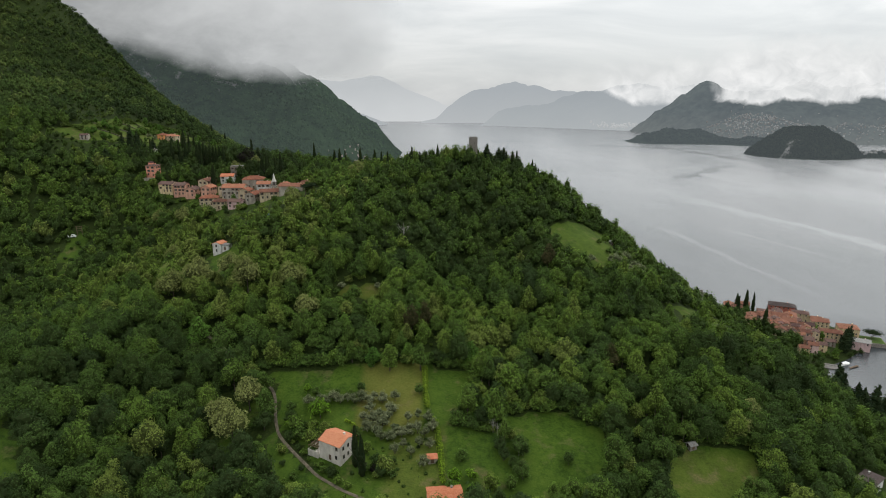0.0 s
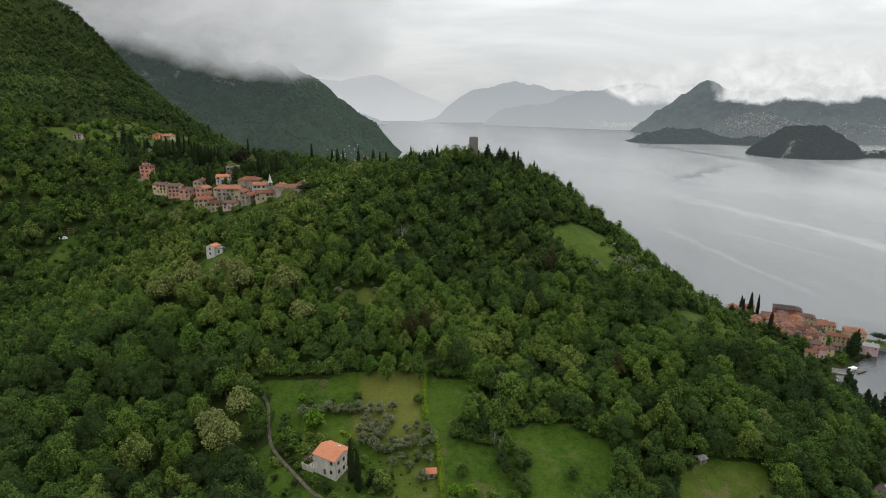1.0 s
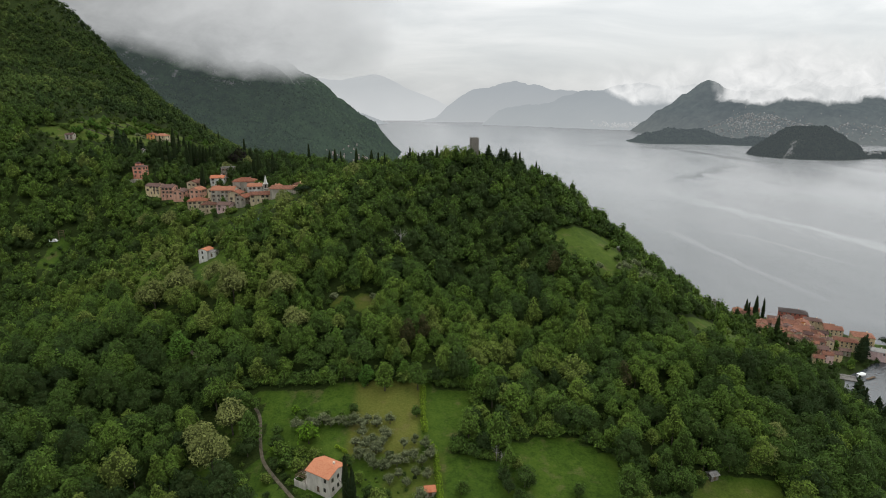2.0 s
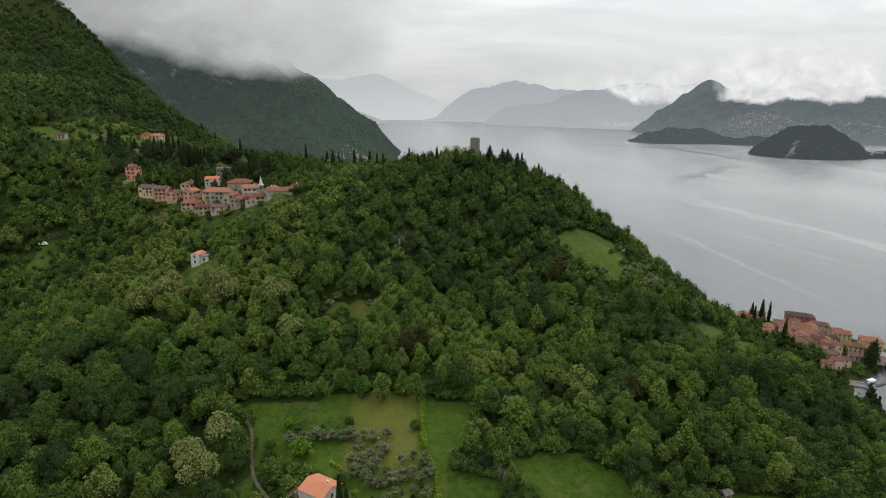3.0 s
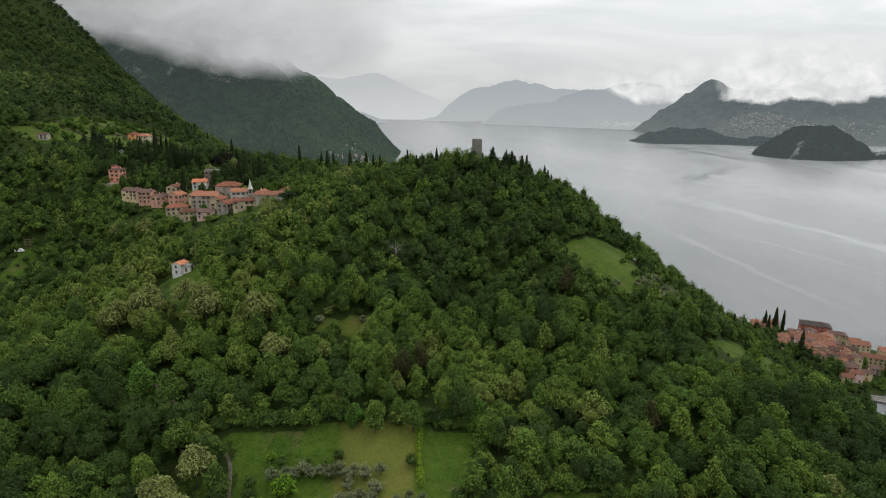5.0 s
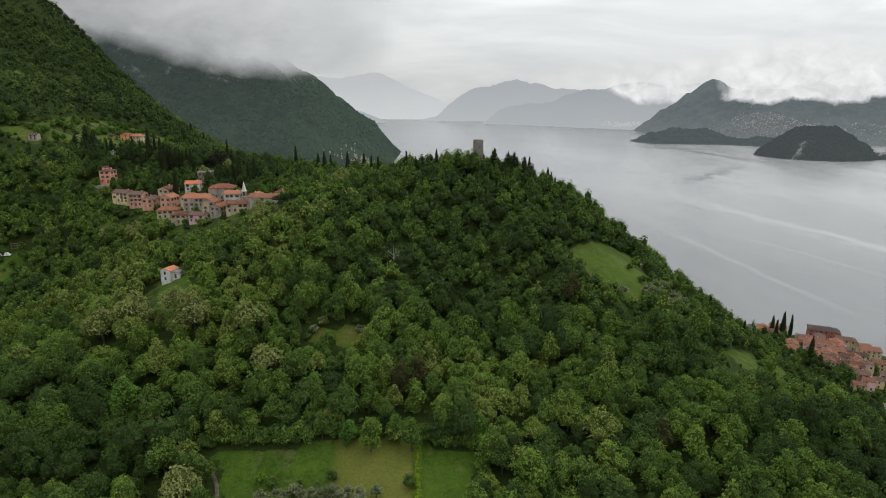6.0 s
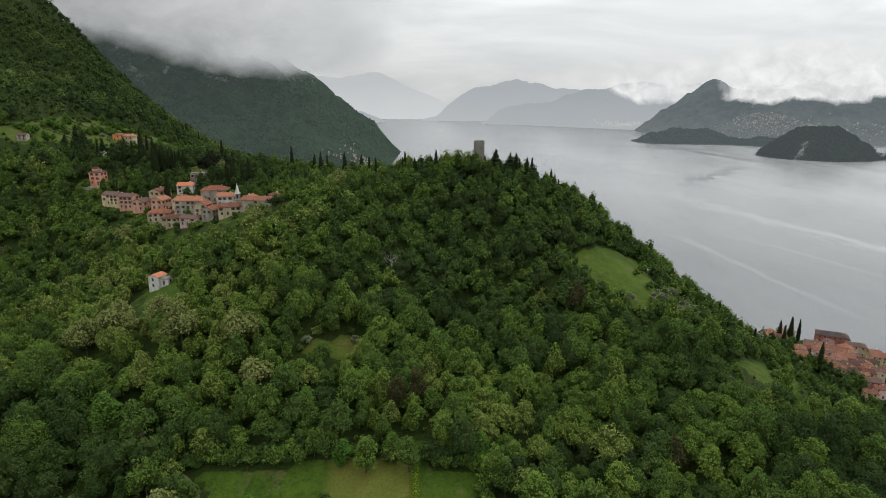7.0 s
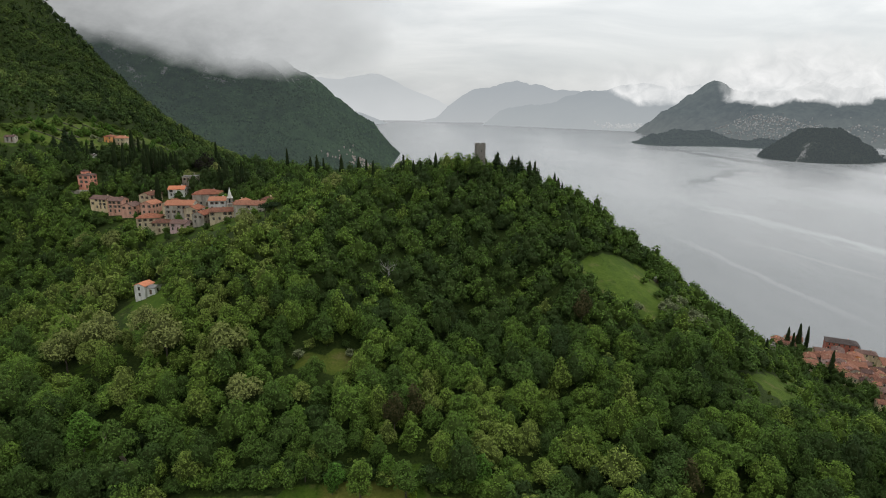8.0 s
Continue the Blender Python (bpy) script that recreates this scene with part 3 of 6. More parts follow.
def build_land():
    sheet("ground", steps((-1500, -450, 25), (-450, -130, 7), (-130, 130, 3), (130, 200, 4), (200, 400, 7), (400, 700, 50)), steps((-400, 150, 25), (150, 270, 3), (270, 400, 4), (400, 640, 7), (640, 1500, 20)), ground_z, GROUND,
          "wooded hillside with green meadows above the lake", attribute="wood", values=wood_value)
    land = bpy.data.objects["ground"].data
    co = np.empty(len(land.vertices) * 3, np.float32)
    land.vertices.foreach_get("co", co)
    co = co.reshape(-1, 3)
    land.attributes.new("dry", "FLOAT", "POINT").data.foreach_set("value", dry_value(co[:, 0], co[:, 1]).astype(np.float32))
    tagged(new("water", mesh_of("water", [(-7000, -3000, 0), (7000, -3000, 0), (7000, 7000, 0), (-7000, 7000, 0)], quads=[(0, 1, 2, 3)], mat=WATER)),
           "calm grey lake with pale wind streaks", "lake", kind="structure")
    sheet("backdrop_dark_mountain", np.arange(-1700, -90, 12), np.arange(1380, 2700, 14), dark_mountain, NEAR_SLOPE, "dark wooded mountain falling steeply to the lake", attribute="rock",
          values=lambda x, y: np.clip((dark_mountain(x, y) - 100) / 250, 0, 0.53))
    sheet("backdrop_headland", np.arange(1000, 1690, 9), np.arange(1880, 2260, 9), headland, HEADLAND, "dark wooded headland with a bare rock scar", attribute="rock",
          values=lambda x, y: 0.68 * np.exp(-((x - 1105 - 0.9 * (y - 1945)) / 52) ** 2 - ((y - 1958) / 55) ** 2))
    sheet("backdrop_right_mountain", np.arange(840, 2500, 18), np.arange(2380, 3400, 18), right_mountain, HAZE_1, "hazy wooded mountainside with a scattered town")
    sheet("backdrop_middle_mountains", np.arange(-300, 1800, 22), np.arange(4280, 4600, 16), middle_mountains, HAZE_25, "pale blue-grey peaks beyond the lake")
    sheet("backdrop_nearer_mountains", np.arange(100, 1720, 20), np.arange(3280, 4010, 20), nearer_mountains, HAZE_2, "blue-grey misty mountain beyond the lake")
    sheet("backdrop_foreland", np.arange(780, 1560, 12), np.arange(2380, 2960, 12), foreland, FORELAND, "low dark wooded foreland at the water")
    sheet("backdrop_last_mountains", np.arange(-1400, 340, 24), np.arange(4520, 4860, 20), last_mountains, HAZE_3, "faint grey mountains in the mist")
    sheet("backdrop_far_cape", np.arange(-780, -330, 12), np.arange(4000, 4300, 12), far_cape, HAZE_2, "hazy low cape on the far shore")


# ---- clouds ----
def cloud_material(name, edge, bends, soft, ragged, grain, low, high, left=None, depth=260, top=(0.70, 0.72, 0.725), roof=None, swirl=0.2, dim=None):
    """A cloud bank: dense above a ragged lower edge, thinning into nothing below it."""
    m = bpy.data.materials.new(name)
    m.use_nodes = True
    t = m.node_tree
    t.nodes.clear()
    at = position(t)
    xyz = t.nodes.new("ShaderNodeSeparateXYZ")
    t.links.new(at, xyz.inputs[0])
    floor_z = edge
    for start, slope in bends:
        rise = maths(t, "MULTIPLY", maths(t, "MAXIMUM", maths(t, "SUBTRACT", start, xyz.outputs[0]), 0.0), slope)
        floor_z = maths(t, "ADD", rise, floor_z)
    drift = mapped(t, at, (1, 1, 1.7 if swirl < 0.5 else 1.15), (0, -0.5, 0))
    puff = maths(t, "ADD", maths(t, "MULTIPLY", noised(t, grain, 9.0, drift, 0.6, swirl), 0.55), maths(t, "MULTIPLY", noised(t, grain * 0.38, 4.0, drift, 0.55, swirl), 0.45))
    above = maths(t, "ADD", maths(t, "SUBTRACT", xyz.outputs[2], floor_z), maths(t, "MULTIPLY", maths(t, "SUBTRACT", puff, 0.5), ragged))
    cover = maths(t, "MULTIPLY", above, 1.0 / soft, True)
    if left:
        side = maths(t, "MULTIPLY", maths(t, "ADD", maths(t, "SUBTRACT", xyz.outputs[0], left[0]), maths(t, "MULTIPLY", maths(t, "SUBTRACT", puff, 0.5), ragged * 2.5)), 1.0 / left[1], True)
        cover = maths(t, "MULTIPLY", cover, side)
    if roof:
        over = maths(t, "ADD", maths(t, "SUBTRACT", xyz.outputs[2], roof[0]), maths(t, "MULTIPLY", maths(t, "SUBTRACT", puff, 0.5), ragged * 3.0))
        cover = maths(t, "MULTIPLY", cover, maths(t, "SUBTRACT", 1.0, maths(t, "MULTIPLY", over, 1.0 / roof[1], True)))
    cover = maths(t, "SMOOTH_MIN", cover, 1.0)
    shade = noised(t, grain * 0.9, 7.0, mapped(t, at, (1, 1, 1.9 if swirl < 0.5 else 1.3), (0, -0.55, 0), (40, 0, 9)), 0.6, swirl)
    # Emission stands in for daylight on the cloud, with its shading in the colour.
    glow = node(t, "ShaderNodeEmission", Strength=1.0)
    if dim:
        dim_ramp = maths(t, "MULTIPLY", maths(t, "SUBTRACT", xyz.outputs[0], dim[0]), 1.0 / (dim[1] - dim[0]), True)
        t.links.new(maths(t, "ADD", maths(t, "MULTIPLY", dim_ramp, 1.0 - dim[2]), dim[2]), glow.inputs["Strength"])
    body = maths(t, "MULTIPLY", above, 1.0 / depth, True)
    t.links.new(mixed(t, body, ramp(t, [(0.3, low), (0.7, high)], shade), top), glow.inputs["Color"])
    mix = t.nodes.new("ShaderNodeMixShader")
    t.links.new(cover, mix.inputs[0])
    t.links.new(t.nodes.new("ShaderNodeBsdfTransparent").outputs[0], mix.inputs[1])
    t.links.new(glow.outputs[0], mix.inputs[2])
    t.links.new(mix.outputs[0], t.nodes.new("ShaderNodeOutputMaterial").inputs["Surface"])
    return m


def cloud_bank(name, x0, x1, y, z0, z1, mat, label):
    """A curtain of cloud, bowed gently so that it has no flat face."""
    xs, zs = np.linspace(x0, x1, 30), np.linspace(z0, z1, 12)
    gx, gz = np.meshgrid(xs, zs)
    gy = y + 30 * np.sin(gx / 170) + 0.15 * (gz - z0)
    k = (np.arange(11)[:, None] * 30 + np.arange(29)[None]).ravel()
    me = mesh_of(name, np.stack([gx.ravel(), gy.ravel(), gz.ravel()], 1), quads=np.stack([k, k + 1, k + 31, k + 30], 1), mat=mat, smooth=True)
    tagged(new(name, me), label, "cloud", kind="structure")


def build_clouds():
    for y, lift in ((1560, 0), (1700, 14), (1850, 4)):
        cloud_bank("backdrop_cloud", -1750, 0, y, 180, 900, cloud_material("low_cloud", 226 + lift, [(-380, 0.07), (-560, 0.19)], 62, 120, 0.0065, (0.33, 0.345, 0.35), (0.60, 0.615, 0.62), (-130, -330), 330, (0.73, 0.745, 0.75), dim=(-1150, -380, 0.60)), "low grey cloud hanging on the mountain top")
    bright = (0.60, 0.62, 0.63), (0.98, 0.98, 0.975)
    cloud_bank("backdrop_cloud", 300, 3200, 3480, 80, 800, cloud_material("bright_cloud", 140, [(1060, 0.35)], 34, 150, 0.0080, *bright, (820, 150), 420, (0.86, 0.865, 0.86), (215, 150), 0.5), "bright ragged cloud behind the peak")
    cloud_bank("backdrop_cloud", 1200, 3200, 2980, 60, 800, cloud_material("bright_cloud", 160, [(1350, 0.4)], 26, 150, 0.0095, *bright, (1255, 170), 420, (0.86, 0.865, 0.86), (310, 180), 0.5), "bright ragged cloud bank lying along the mountain")


# ---- trees ----
ICO_V = np.array([(0, 0, -1), (.7236, -.5257, -.4472), (-.2764, -.8506, -.4472), (-.8944, 0, -.4472), (-.2764, .8506, -.4472), (.7236, .5257, -.4472),
                  (.2764, -.8506, .4472), (-.7236, -.5257, .4472), (-.7236, .5257, .4472), (.2764, .8506, .4472), (.8944, 0, .4472), (0, 0, 1)])
ICO_F = np.array([(0, 2, 1), (0, 3, 2), (0, 4, 3), (0, 5, 4), (0, 1, 5), (1, 2, 6), (2, 3, 7), (3, 4, 8), (4, 5, 9), (5, 1, 10),
                  (1, 6, 10), (2, 7, 6), (3, 8, 7), (4, 9, 8), (5, 10, 9), (6, 7, 11), (7, 8, 11), (8, 9, 11), (9, 10, 11), (10, 6, 11)])


def unit(v):
    return v / np.maximum(np.linalg.norm(v, axis=-1, keepdims=True), 1e-9)


OCTA_V = np.array([(1, 0, 0), (0, 1, 0), (-1, 0, 0), (0, -1, 0), (0, 0, 1), (0, 0, -1)], float)
OCTA_F = np.array([(0, 1, 4), (1, 2, 4), (2, 3, 4), (3, 0, 4), (1, 0, 5), (2, 1, 5), (3, 2, 5), (0, 3, 5)])


def leaf_clumps(rng, centres, radii, per_lobe, size, lift=0.35, turn=0.45, core=0.84, round_heart=False, body=None):
    """Clumps of leaves over a crown of overlapping lobes, with a dense heart in each lobe or, where given, in each body."""
    boughs = len(centres)
    if body is not None:
        centres, radii = np.concatenate([centres, body[0]]), np.concatenate([radii, body[1]])
    n = len(centres)
    bulk = radii[:, 0] ** 2
    which = np.repeat(np.arange(n), np.maximum(4, per_lobe * bulk / bulk.mean()).astype(int))
    d = rng.normal(size=(len(which), 3))
    d[:, 2] += lift
    if body is not None:
        middle = np.average(centres, axis=0) - np.array([0, 0, 1.5])
        d += np.where(which < boughs, 0.75, 0.5)[:, None] * unit(centres - middle)[which]
    d = unit(d)
    p = centres[which] + d * radii[which] * rng.uniform(0.84, 1.14, (len(which), 1))
    gap = np.linalg.norm((p[:, None] - centres[None]) / radii[None], axis=2)
    gap[np.arange(len(p)), which] = 9
    keep = (gap.min(1) > 0.85) & (d[:, 2] > -0.4)
    p, d, which = p[keep], d[keep], which[keep]
    m = len(p)
    normal = unit(d + turn * rng.normal(size=(m, 3)))
    side = unit(np.cross(normal, rng.normal(size=(m, 3))))
    up = np.cross(normal, side)
    s = size * rng.uniform(0.7, 1.2, (m, 1))
    spin = rng.uniform(0, 6.283, (m, 1))
    corners = []
    for k in range(3):
        a = spin + 2.094 * k + rng.uniform(-0.45, 0.45, (m, 1))
        corners.append(p + s * rng.uniform(0.8, 1.2, (m, 1)) * (np.cos(a) * side + np.sin(a) * up) - 0.2 * s * d * rng.uniform(0, 1, (m, 1)))
    verts = np.stack(corners, 1).reshape(-1, 3)
    leaf_tris = np.arange(3 * m).reshape(-1, 3)
    quads = np.zeros((0, 4), int)
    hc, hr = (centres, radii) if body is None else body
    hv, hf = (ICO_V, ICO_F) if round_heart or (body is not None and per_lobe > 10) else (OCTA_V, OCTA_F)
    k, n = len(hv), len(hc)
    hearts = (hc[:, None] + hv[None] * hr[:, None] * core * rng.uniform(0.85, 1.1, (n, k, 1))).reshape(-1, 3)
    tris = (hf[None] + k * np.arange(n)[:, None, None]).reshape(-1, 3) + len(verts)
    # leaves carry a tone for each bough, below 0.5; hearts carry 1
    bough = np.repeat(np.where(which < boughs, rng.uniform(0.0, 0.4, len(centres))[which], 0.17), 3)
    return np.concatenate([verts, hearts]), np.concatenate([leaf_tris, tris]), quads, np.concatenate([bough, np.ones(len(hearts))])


def broad_crown(seed, lobes, per_lobe, size, radius=4.4, low=1.6, top=11.0, turn=0.55):
    """The crown of a broad-leaved tree: a few heads, each covered in boughs like a cauliflower."""
    rng = np.random.default_rng(seed)
    heads = 3 + seed % 4 if per_lobe > 10 else 2
    mid, tall = (low + top) / 2, (top - low) / 2
    a = np.arange(heads) * 6.283 / heads + rng.uniform(0, 0.8, heads) + seed
    out = radius * rng.uniform(0.34, 0.5, heads)
    hc = np.stack([np.cos(a) * out, np.sin(a) * out, mid + tall * rng.uniform(-0.45, 0.1, heads)], 1)
    hr = np.stack([radius * rng.uniform(0.46, 0.62, heads)] * 2 + [tall * rng.uniform(0.48, 0.62, heads)], 1)
    hc = np.concatenate([hc, [[rng.normal(0, 0.1) * radius, rng.normal(0, 0.1) * radius, mid + 0.3 * tall]]])
    hr = np.concatenate([hr, [[radius * 0.52, radius * 0.52, tall * 0.66]]])
    each = max(4, int(lobes / len(hc)))
    k = np.arange(each)
    h = -0.45 + 1.4 * (k + 0.5) / each
    flat = np.sqrt(1 - np.clip(h, -0.98, 0.98) ** 2)
    c = []
    for i in range(len(hc)):
        b = k * 2.39996 + rng.uniform(0, 6.283)
        d = np.stack([np.cos(b) * flat, np.sin(b) * flat, h], 1) + rng.normal(0, 0.12, (each, 3))
        c.append(hc[i] + d * hr[i] * rng.uniform(0.8, 1.02, (each, 1)))
    c = np.concatenate(c)
    deep = np.linalg.norm((c[:, None] - hc[None]) / hr[None], axis=2).min(1)
    c = c[deep > 0.72]
    r = radius * rng.uniform(0.15, 0.27, (len(c), 1)) * np.array([[1, 1, 0.82]]) * math.sqrt(26 / max(lobes, 26)) * (1.25 if lobes < 20 else 1.0)
    return leaf_clumps(rng, c, r, per_lobe, size, 0.45, turn, 0.79, body=(hc, hr))


def spire_crown(seed, rings, per_lobe, size, radius=1.0, height=11.0, shape=0.75, stretch=1.3):
    """The narrow crown of a cypress, or the cone of a fir."""
    rng = np.random.default_rng(seed)
    u = (np.arange(rings) + 0.5) / rings
    c = np.stack([rng.normal(0, 0.08 * radius, rings), rng.normal(0, 0.08 * radius, rings), 0.4 + u * (height - 0.8)], 1)
    w = radius * np.clip((1 - u) ** shape * 1.25, 0.10, 1.0) * np.clip(u * 7 + 0.45, 0, 1) * rng.uniform(0.92, 1.08, rings)
    r = np.stack([w, w, np.full(rings, height / rings * stretch)], 1)
    return leaf_clumps(rng, c, r, per_lobe, size, 0.2, 0.4, 0.92, stretch > 2)


def trunk_mesh(name, height, foot, limbs=4, seed=1):
    """A tapered trunk with limbs that reach into the crown."""
    rng = np.random.default_rng(seed)
    verts, quads = [], []

    def tube(line, radii):
        base = len(verts)
        for (x, y, z), r in zip(line, radii):
            verts.extend((x + r * math.cos(a), y + r * math.sin(a), z) for a in (0, 1.2566, 2.5133, 3.7699, 5.0265))
        for i in range(len(line) - 1):
            for j in range(5):
                p, q = base + 5 * i + j, base + 5 * i + (j + 1) % 5
                quads.append((p, q, q + 5, p + 5))

    lean = rng.normal(0, 0.02, 2)
    line = [(lean[0] * z * u, lean[1] * z * u, z) for u in (1,) for z in (-0.8, 0.3, height * 0.5, height)]
    tube(line, (foot * 1.25, foot, foot * 0.7, foot * 0.25))
    for i in range(limbs):
        a, z = i * 6.283 / limbs + rng.uniform(0, 0.8), height * rng.uniform(0.4, 0.7)
        out = height * rng.uniform(0.22, 0.34)
        tube([(0, 0, z), (math.cos(a) * out * 0.6, math.sin(a) * out * 0.6, z + out * 0.5), (math.cos(a) * out, math.sin(a) * out, z + out * 1.1)], (foot * 0.45, foot * 0.3, foot * 0.12))
    return mesh_of(name, verts, quads=quads, mat=BARK)


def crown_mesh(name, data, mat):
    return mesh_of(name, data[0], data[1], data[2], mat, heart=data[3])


NEAR_SHAPES = ((4.4, 1.4, 11.0), (3.6, 0.8, 12.5), (5.0, 1.8, 10.5), (4.2, 1.0, 13.0), (4.8, 1.2, 9.5), (3.2, 0.6, 11.0), (4.6, 1.6, 12.0), (4.0, 1.0, 9.0))
NEAR_CROWNS = [broad_crown(s, 50, 40, 0.28, *NEAR_SHAPES[s]) for s in range(8)]
MID_CROWNS = [broad_crown(20 + s, 26, 15, 0.42, 4.4 - 0.5 * (s % 3), 1.0, 8.6 + 1.1 * (s % 4)) for s in range(7)]
FAR_CROWNS = [broad_crown(40 + s, 12, 9, 0.70, 4.4, 1.2, 9.4) for s in range(5)]
NEAR_CROWN_MESHES = [crown_mesh("crown", c, GREEN) for c in NEAR_CROWNS]
TREE_TRUNK = trunk_mesh("trunk", 7.5, 0.24)
SHRUB_TRUNK = trunk_mesh("trunk", 2.4, 0.10, 3, 4)


def stand(name, crown, trunk, label, category, x, y, size=1.0, turn=0.0, tall=1.0, group=""):
    """One tree on its ground: a trunk and a crown."""
    root = new(name)
    root.matrix_world = Matrix.LocRotScale((x, y, float(ground_z(x, y)) - 0.1), Euler((0, 0, turn)), (size, size, size * tall))
    for part_name, data in (("trunk", trunk), ("crown", crown)):
        new(part_name, data).parent = root
    return tagged(root, label, category, group)


def wood_points(rng, x0, x1, y0, y1, spacing):
    """Places for trees: a jittered lattice, clear of open ground, track, yards and water."""
    gx, gy = np.meshgrid(np.arange(x0, x1, spacing), np.arange(y0, y1, spacing * 0.9))
    gx = gx + (np.arange(gx.shape[0]) % 2)[:, None] * spacing / 2
    x, y = (gx + rng.uniform(-0.36, 0.36, gx.shape) * spacing).ravel(), (gy + rng.uniform(-0.36, 0.36, gy.shape) * spacing).ravel()
    keep = (ground_z(x, y) > 1.5) & ~near_track(x, y, 2.4)
    for o in OPEN.values():
        c = np.mean(o, axis=0)
        keep &= ~inside(x, y, [(a + (a - c[0]) / max(math.hypot(a - c[0], b - c[1]), 1) * 0.8, b + (b - c[1]) / max(math.hypot(a - c[0], b - c[1]), 1) * 0.8) for a, b in o])
    for hx, hy, r in CLEARED:
        keep &= np.hypot(x - hx, y - hy) > r
    return x[keep], y[keep]


# Lighter and darker stands of trees: centre x, centre y, radius, shift in tone.
STANDS = [(-110, 300, 26, 0.32), (-78, 284, 16, 0.26), (-100, 345, 40, 0.18), (-10, 290, 22, 0.26), (8, 266, 16, 0.20), (45, 250, 25, 0.12), (30, 345, 40, 0.02), (120, 350, 50, -0.08),
          (-60, 255, 16, 0.0), (-38, 262, 16, 0.14), (-150, 245, 25, -0.18), (150, 250, 30, -0.08), (-170, 300, 25, 0.15), (90, 240, 20, 0.1), (-190, 380, 40, 0.05), (-70, 360, 30, 0.12), (-30, 385, 30, -0.05), (-195, 512, 38, -0.35), (-140, 486, 30, -0.25), (-265, 500, 40, -0.12), (-190, 405, 40, 0.22), (-240, 430, 30, 0.15), (-255, 470, 50, 0.14), (-150, 375, 35, 0.18), (-60, 400, 35, 0.1), (160, 300, 30, 0.1)]


# Stretches of lower trees and orchards: centre x, centre y, radius, share of the height.
LOW = [(-270, 538, 26, 0.5), (-310, 515, 24, 0.55), (-225, 535, 16, 0.55), (-107, 383, 22, 0.5), (-128, 392, 18, 0.5), (-85, 379, 14, 0.55), (-152, 400, 14, 0.55), (-190, 434, 12, 0.55), (-262, 404, 16, 0.6), (150, 300, 18, 0.5), (122, 298, 16, 0.4), (136, 304, 12, 0.35), (162, 318, 15, 0.45), (-40, 281, 11, 0.7), (-54, 284, 7, 0.7), (-128, 325, 14, 0.45), (-118, 312, 10, 0.6), (172, 335, 16, 0.45), (190, 360, 16, 0.55), (92, 332, 12, 0.6), (118, 360, 14, 0.6), (240, 440, 30, 0.75), (262, 420, 26, 0.75), (215, 395, 20, 0.7)]


def joined_wood(name, rng, x, y, crowns, mat, label, low, high, share=0.3, wave=1.0):
    """A stretch of woodland as one mesh."""
    z = ground_z(x, y)
    kind = rng.integers(0, len(crowns), len(x))
    verts, tris, quads, tints, hearts, base = [], [], [], [], [], 0
    patch = 0.5 + 0.5 * np.sin(x / wave / 37 + 1.3 * np.sin(y / wave / 29)) * np.sin(y / wave / 43 + 0.8 + 1.1 * np.sin(x / wave / 21))
    for k, (cv, ct, cq, ch) in enumerate(crowns):
        who = np.where(kind == k)[0]
        if not len(who):
            continue
        a, s = rng.uniform(0, 6.283, len(who)), rng.uniform(low, high, len(who)) ** 1.0
        tall = rng.uniform(0.85, 1.2, len(who))
        for cx, cy, r, share_of in LOW:
            s = np.where(np.hypot(x[who] - cx, y[who] - cy) < r, s * share_of, s)
        c, sn = np.cos(a)[:, None], np.sin(a)[:, None]
        vx = (cv[None, :, 0] * c - cv[None, :, 1] * sn) * s[:, None] + x[who, None]
        vy = (cv[None, :, 0] * sn + cv[None, :, 1] * c) * s[:, None] + y[who, None]
        vz = cv[None, :, 2] * (s * tall)[:, None] + z[who, None] - 0.6
        verts.append(np.stack([vx, vy, vz], 2).reshape(-1, 3))
        step = base + np.arange(len(who))[:, None, None] * len(cv)
        tris.append((ct[None] + step).reshape(-1, 3))
        quads.append((cq[None] + step).reshape(-1, 4))
        tone = 0.40 + 0.34 * (patch[who] - 0.5) * share / 0.3 + rng.normal(0, 0.21, len(who))
        for cx, cy, r, more in STANDS:
            tone = tone + more * np.exp(-((x[who] - cx) ** 2 + (y[who] - cy) ** 2) / (2 * r * r))
        tone = np.clip(tone, 0.003, 0.999)
        tints.append(np.repeat(tone, len(cv)))
        hearts.append(np.tile(ch, len(who)))
        base += len(who) * len(cv)
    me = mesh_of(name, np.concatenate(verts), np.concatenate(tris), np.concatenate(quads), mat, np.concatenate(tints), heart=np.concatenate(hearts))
    return tagged(new(name, me), label, "woodland", kind="stuff")


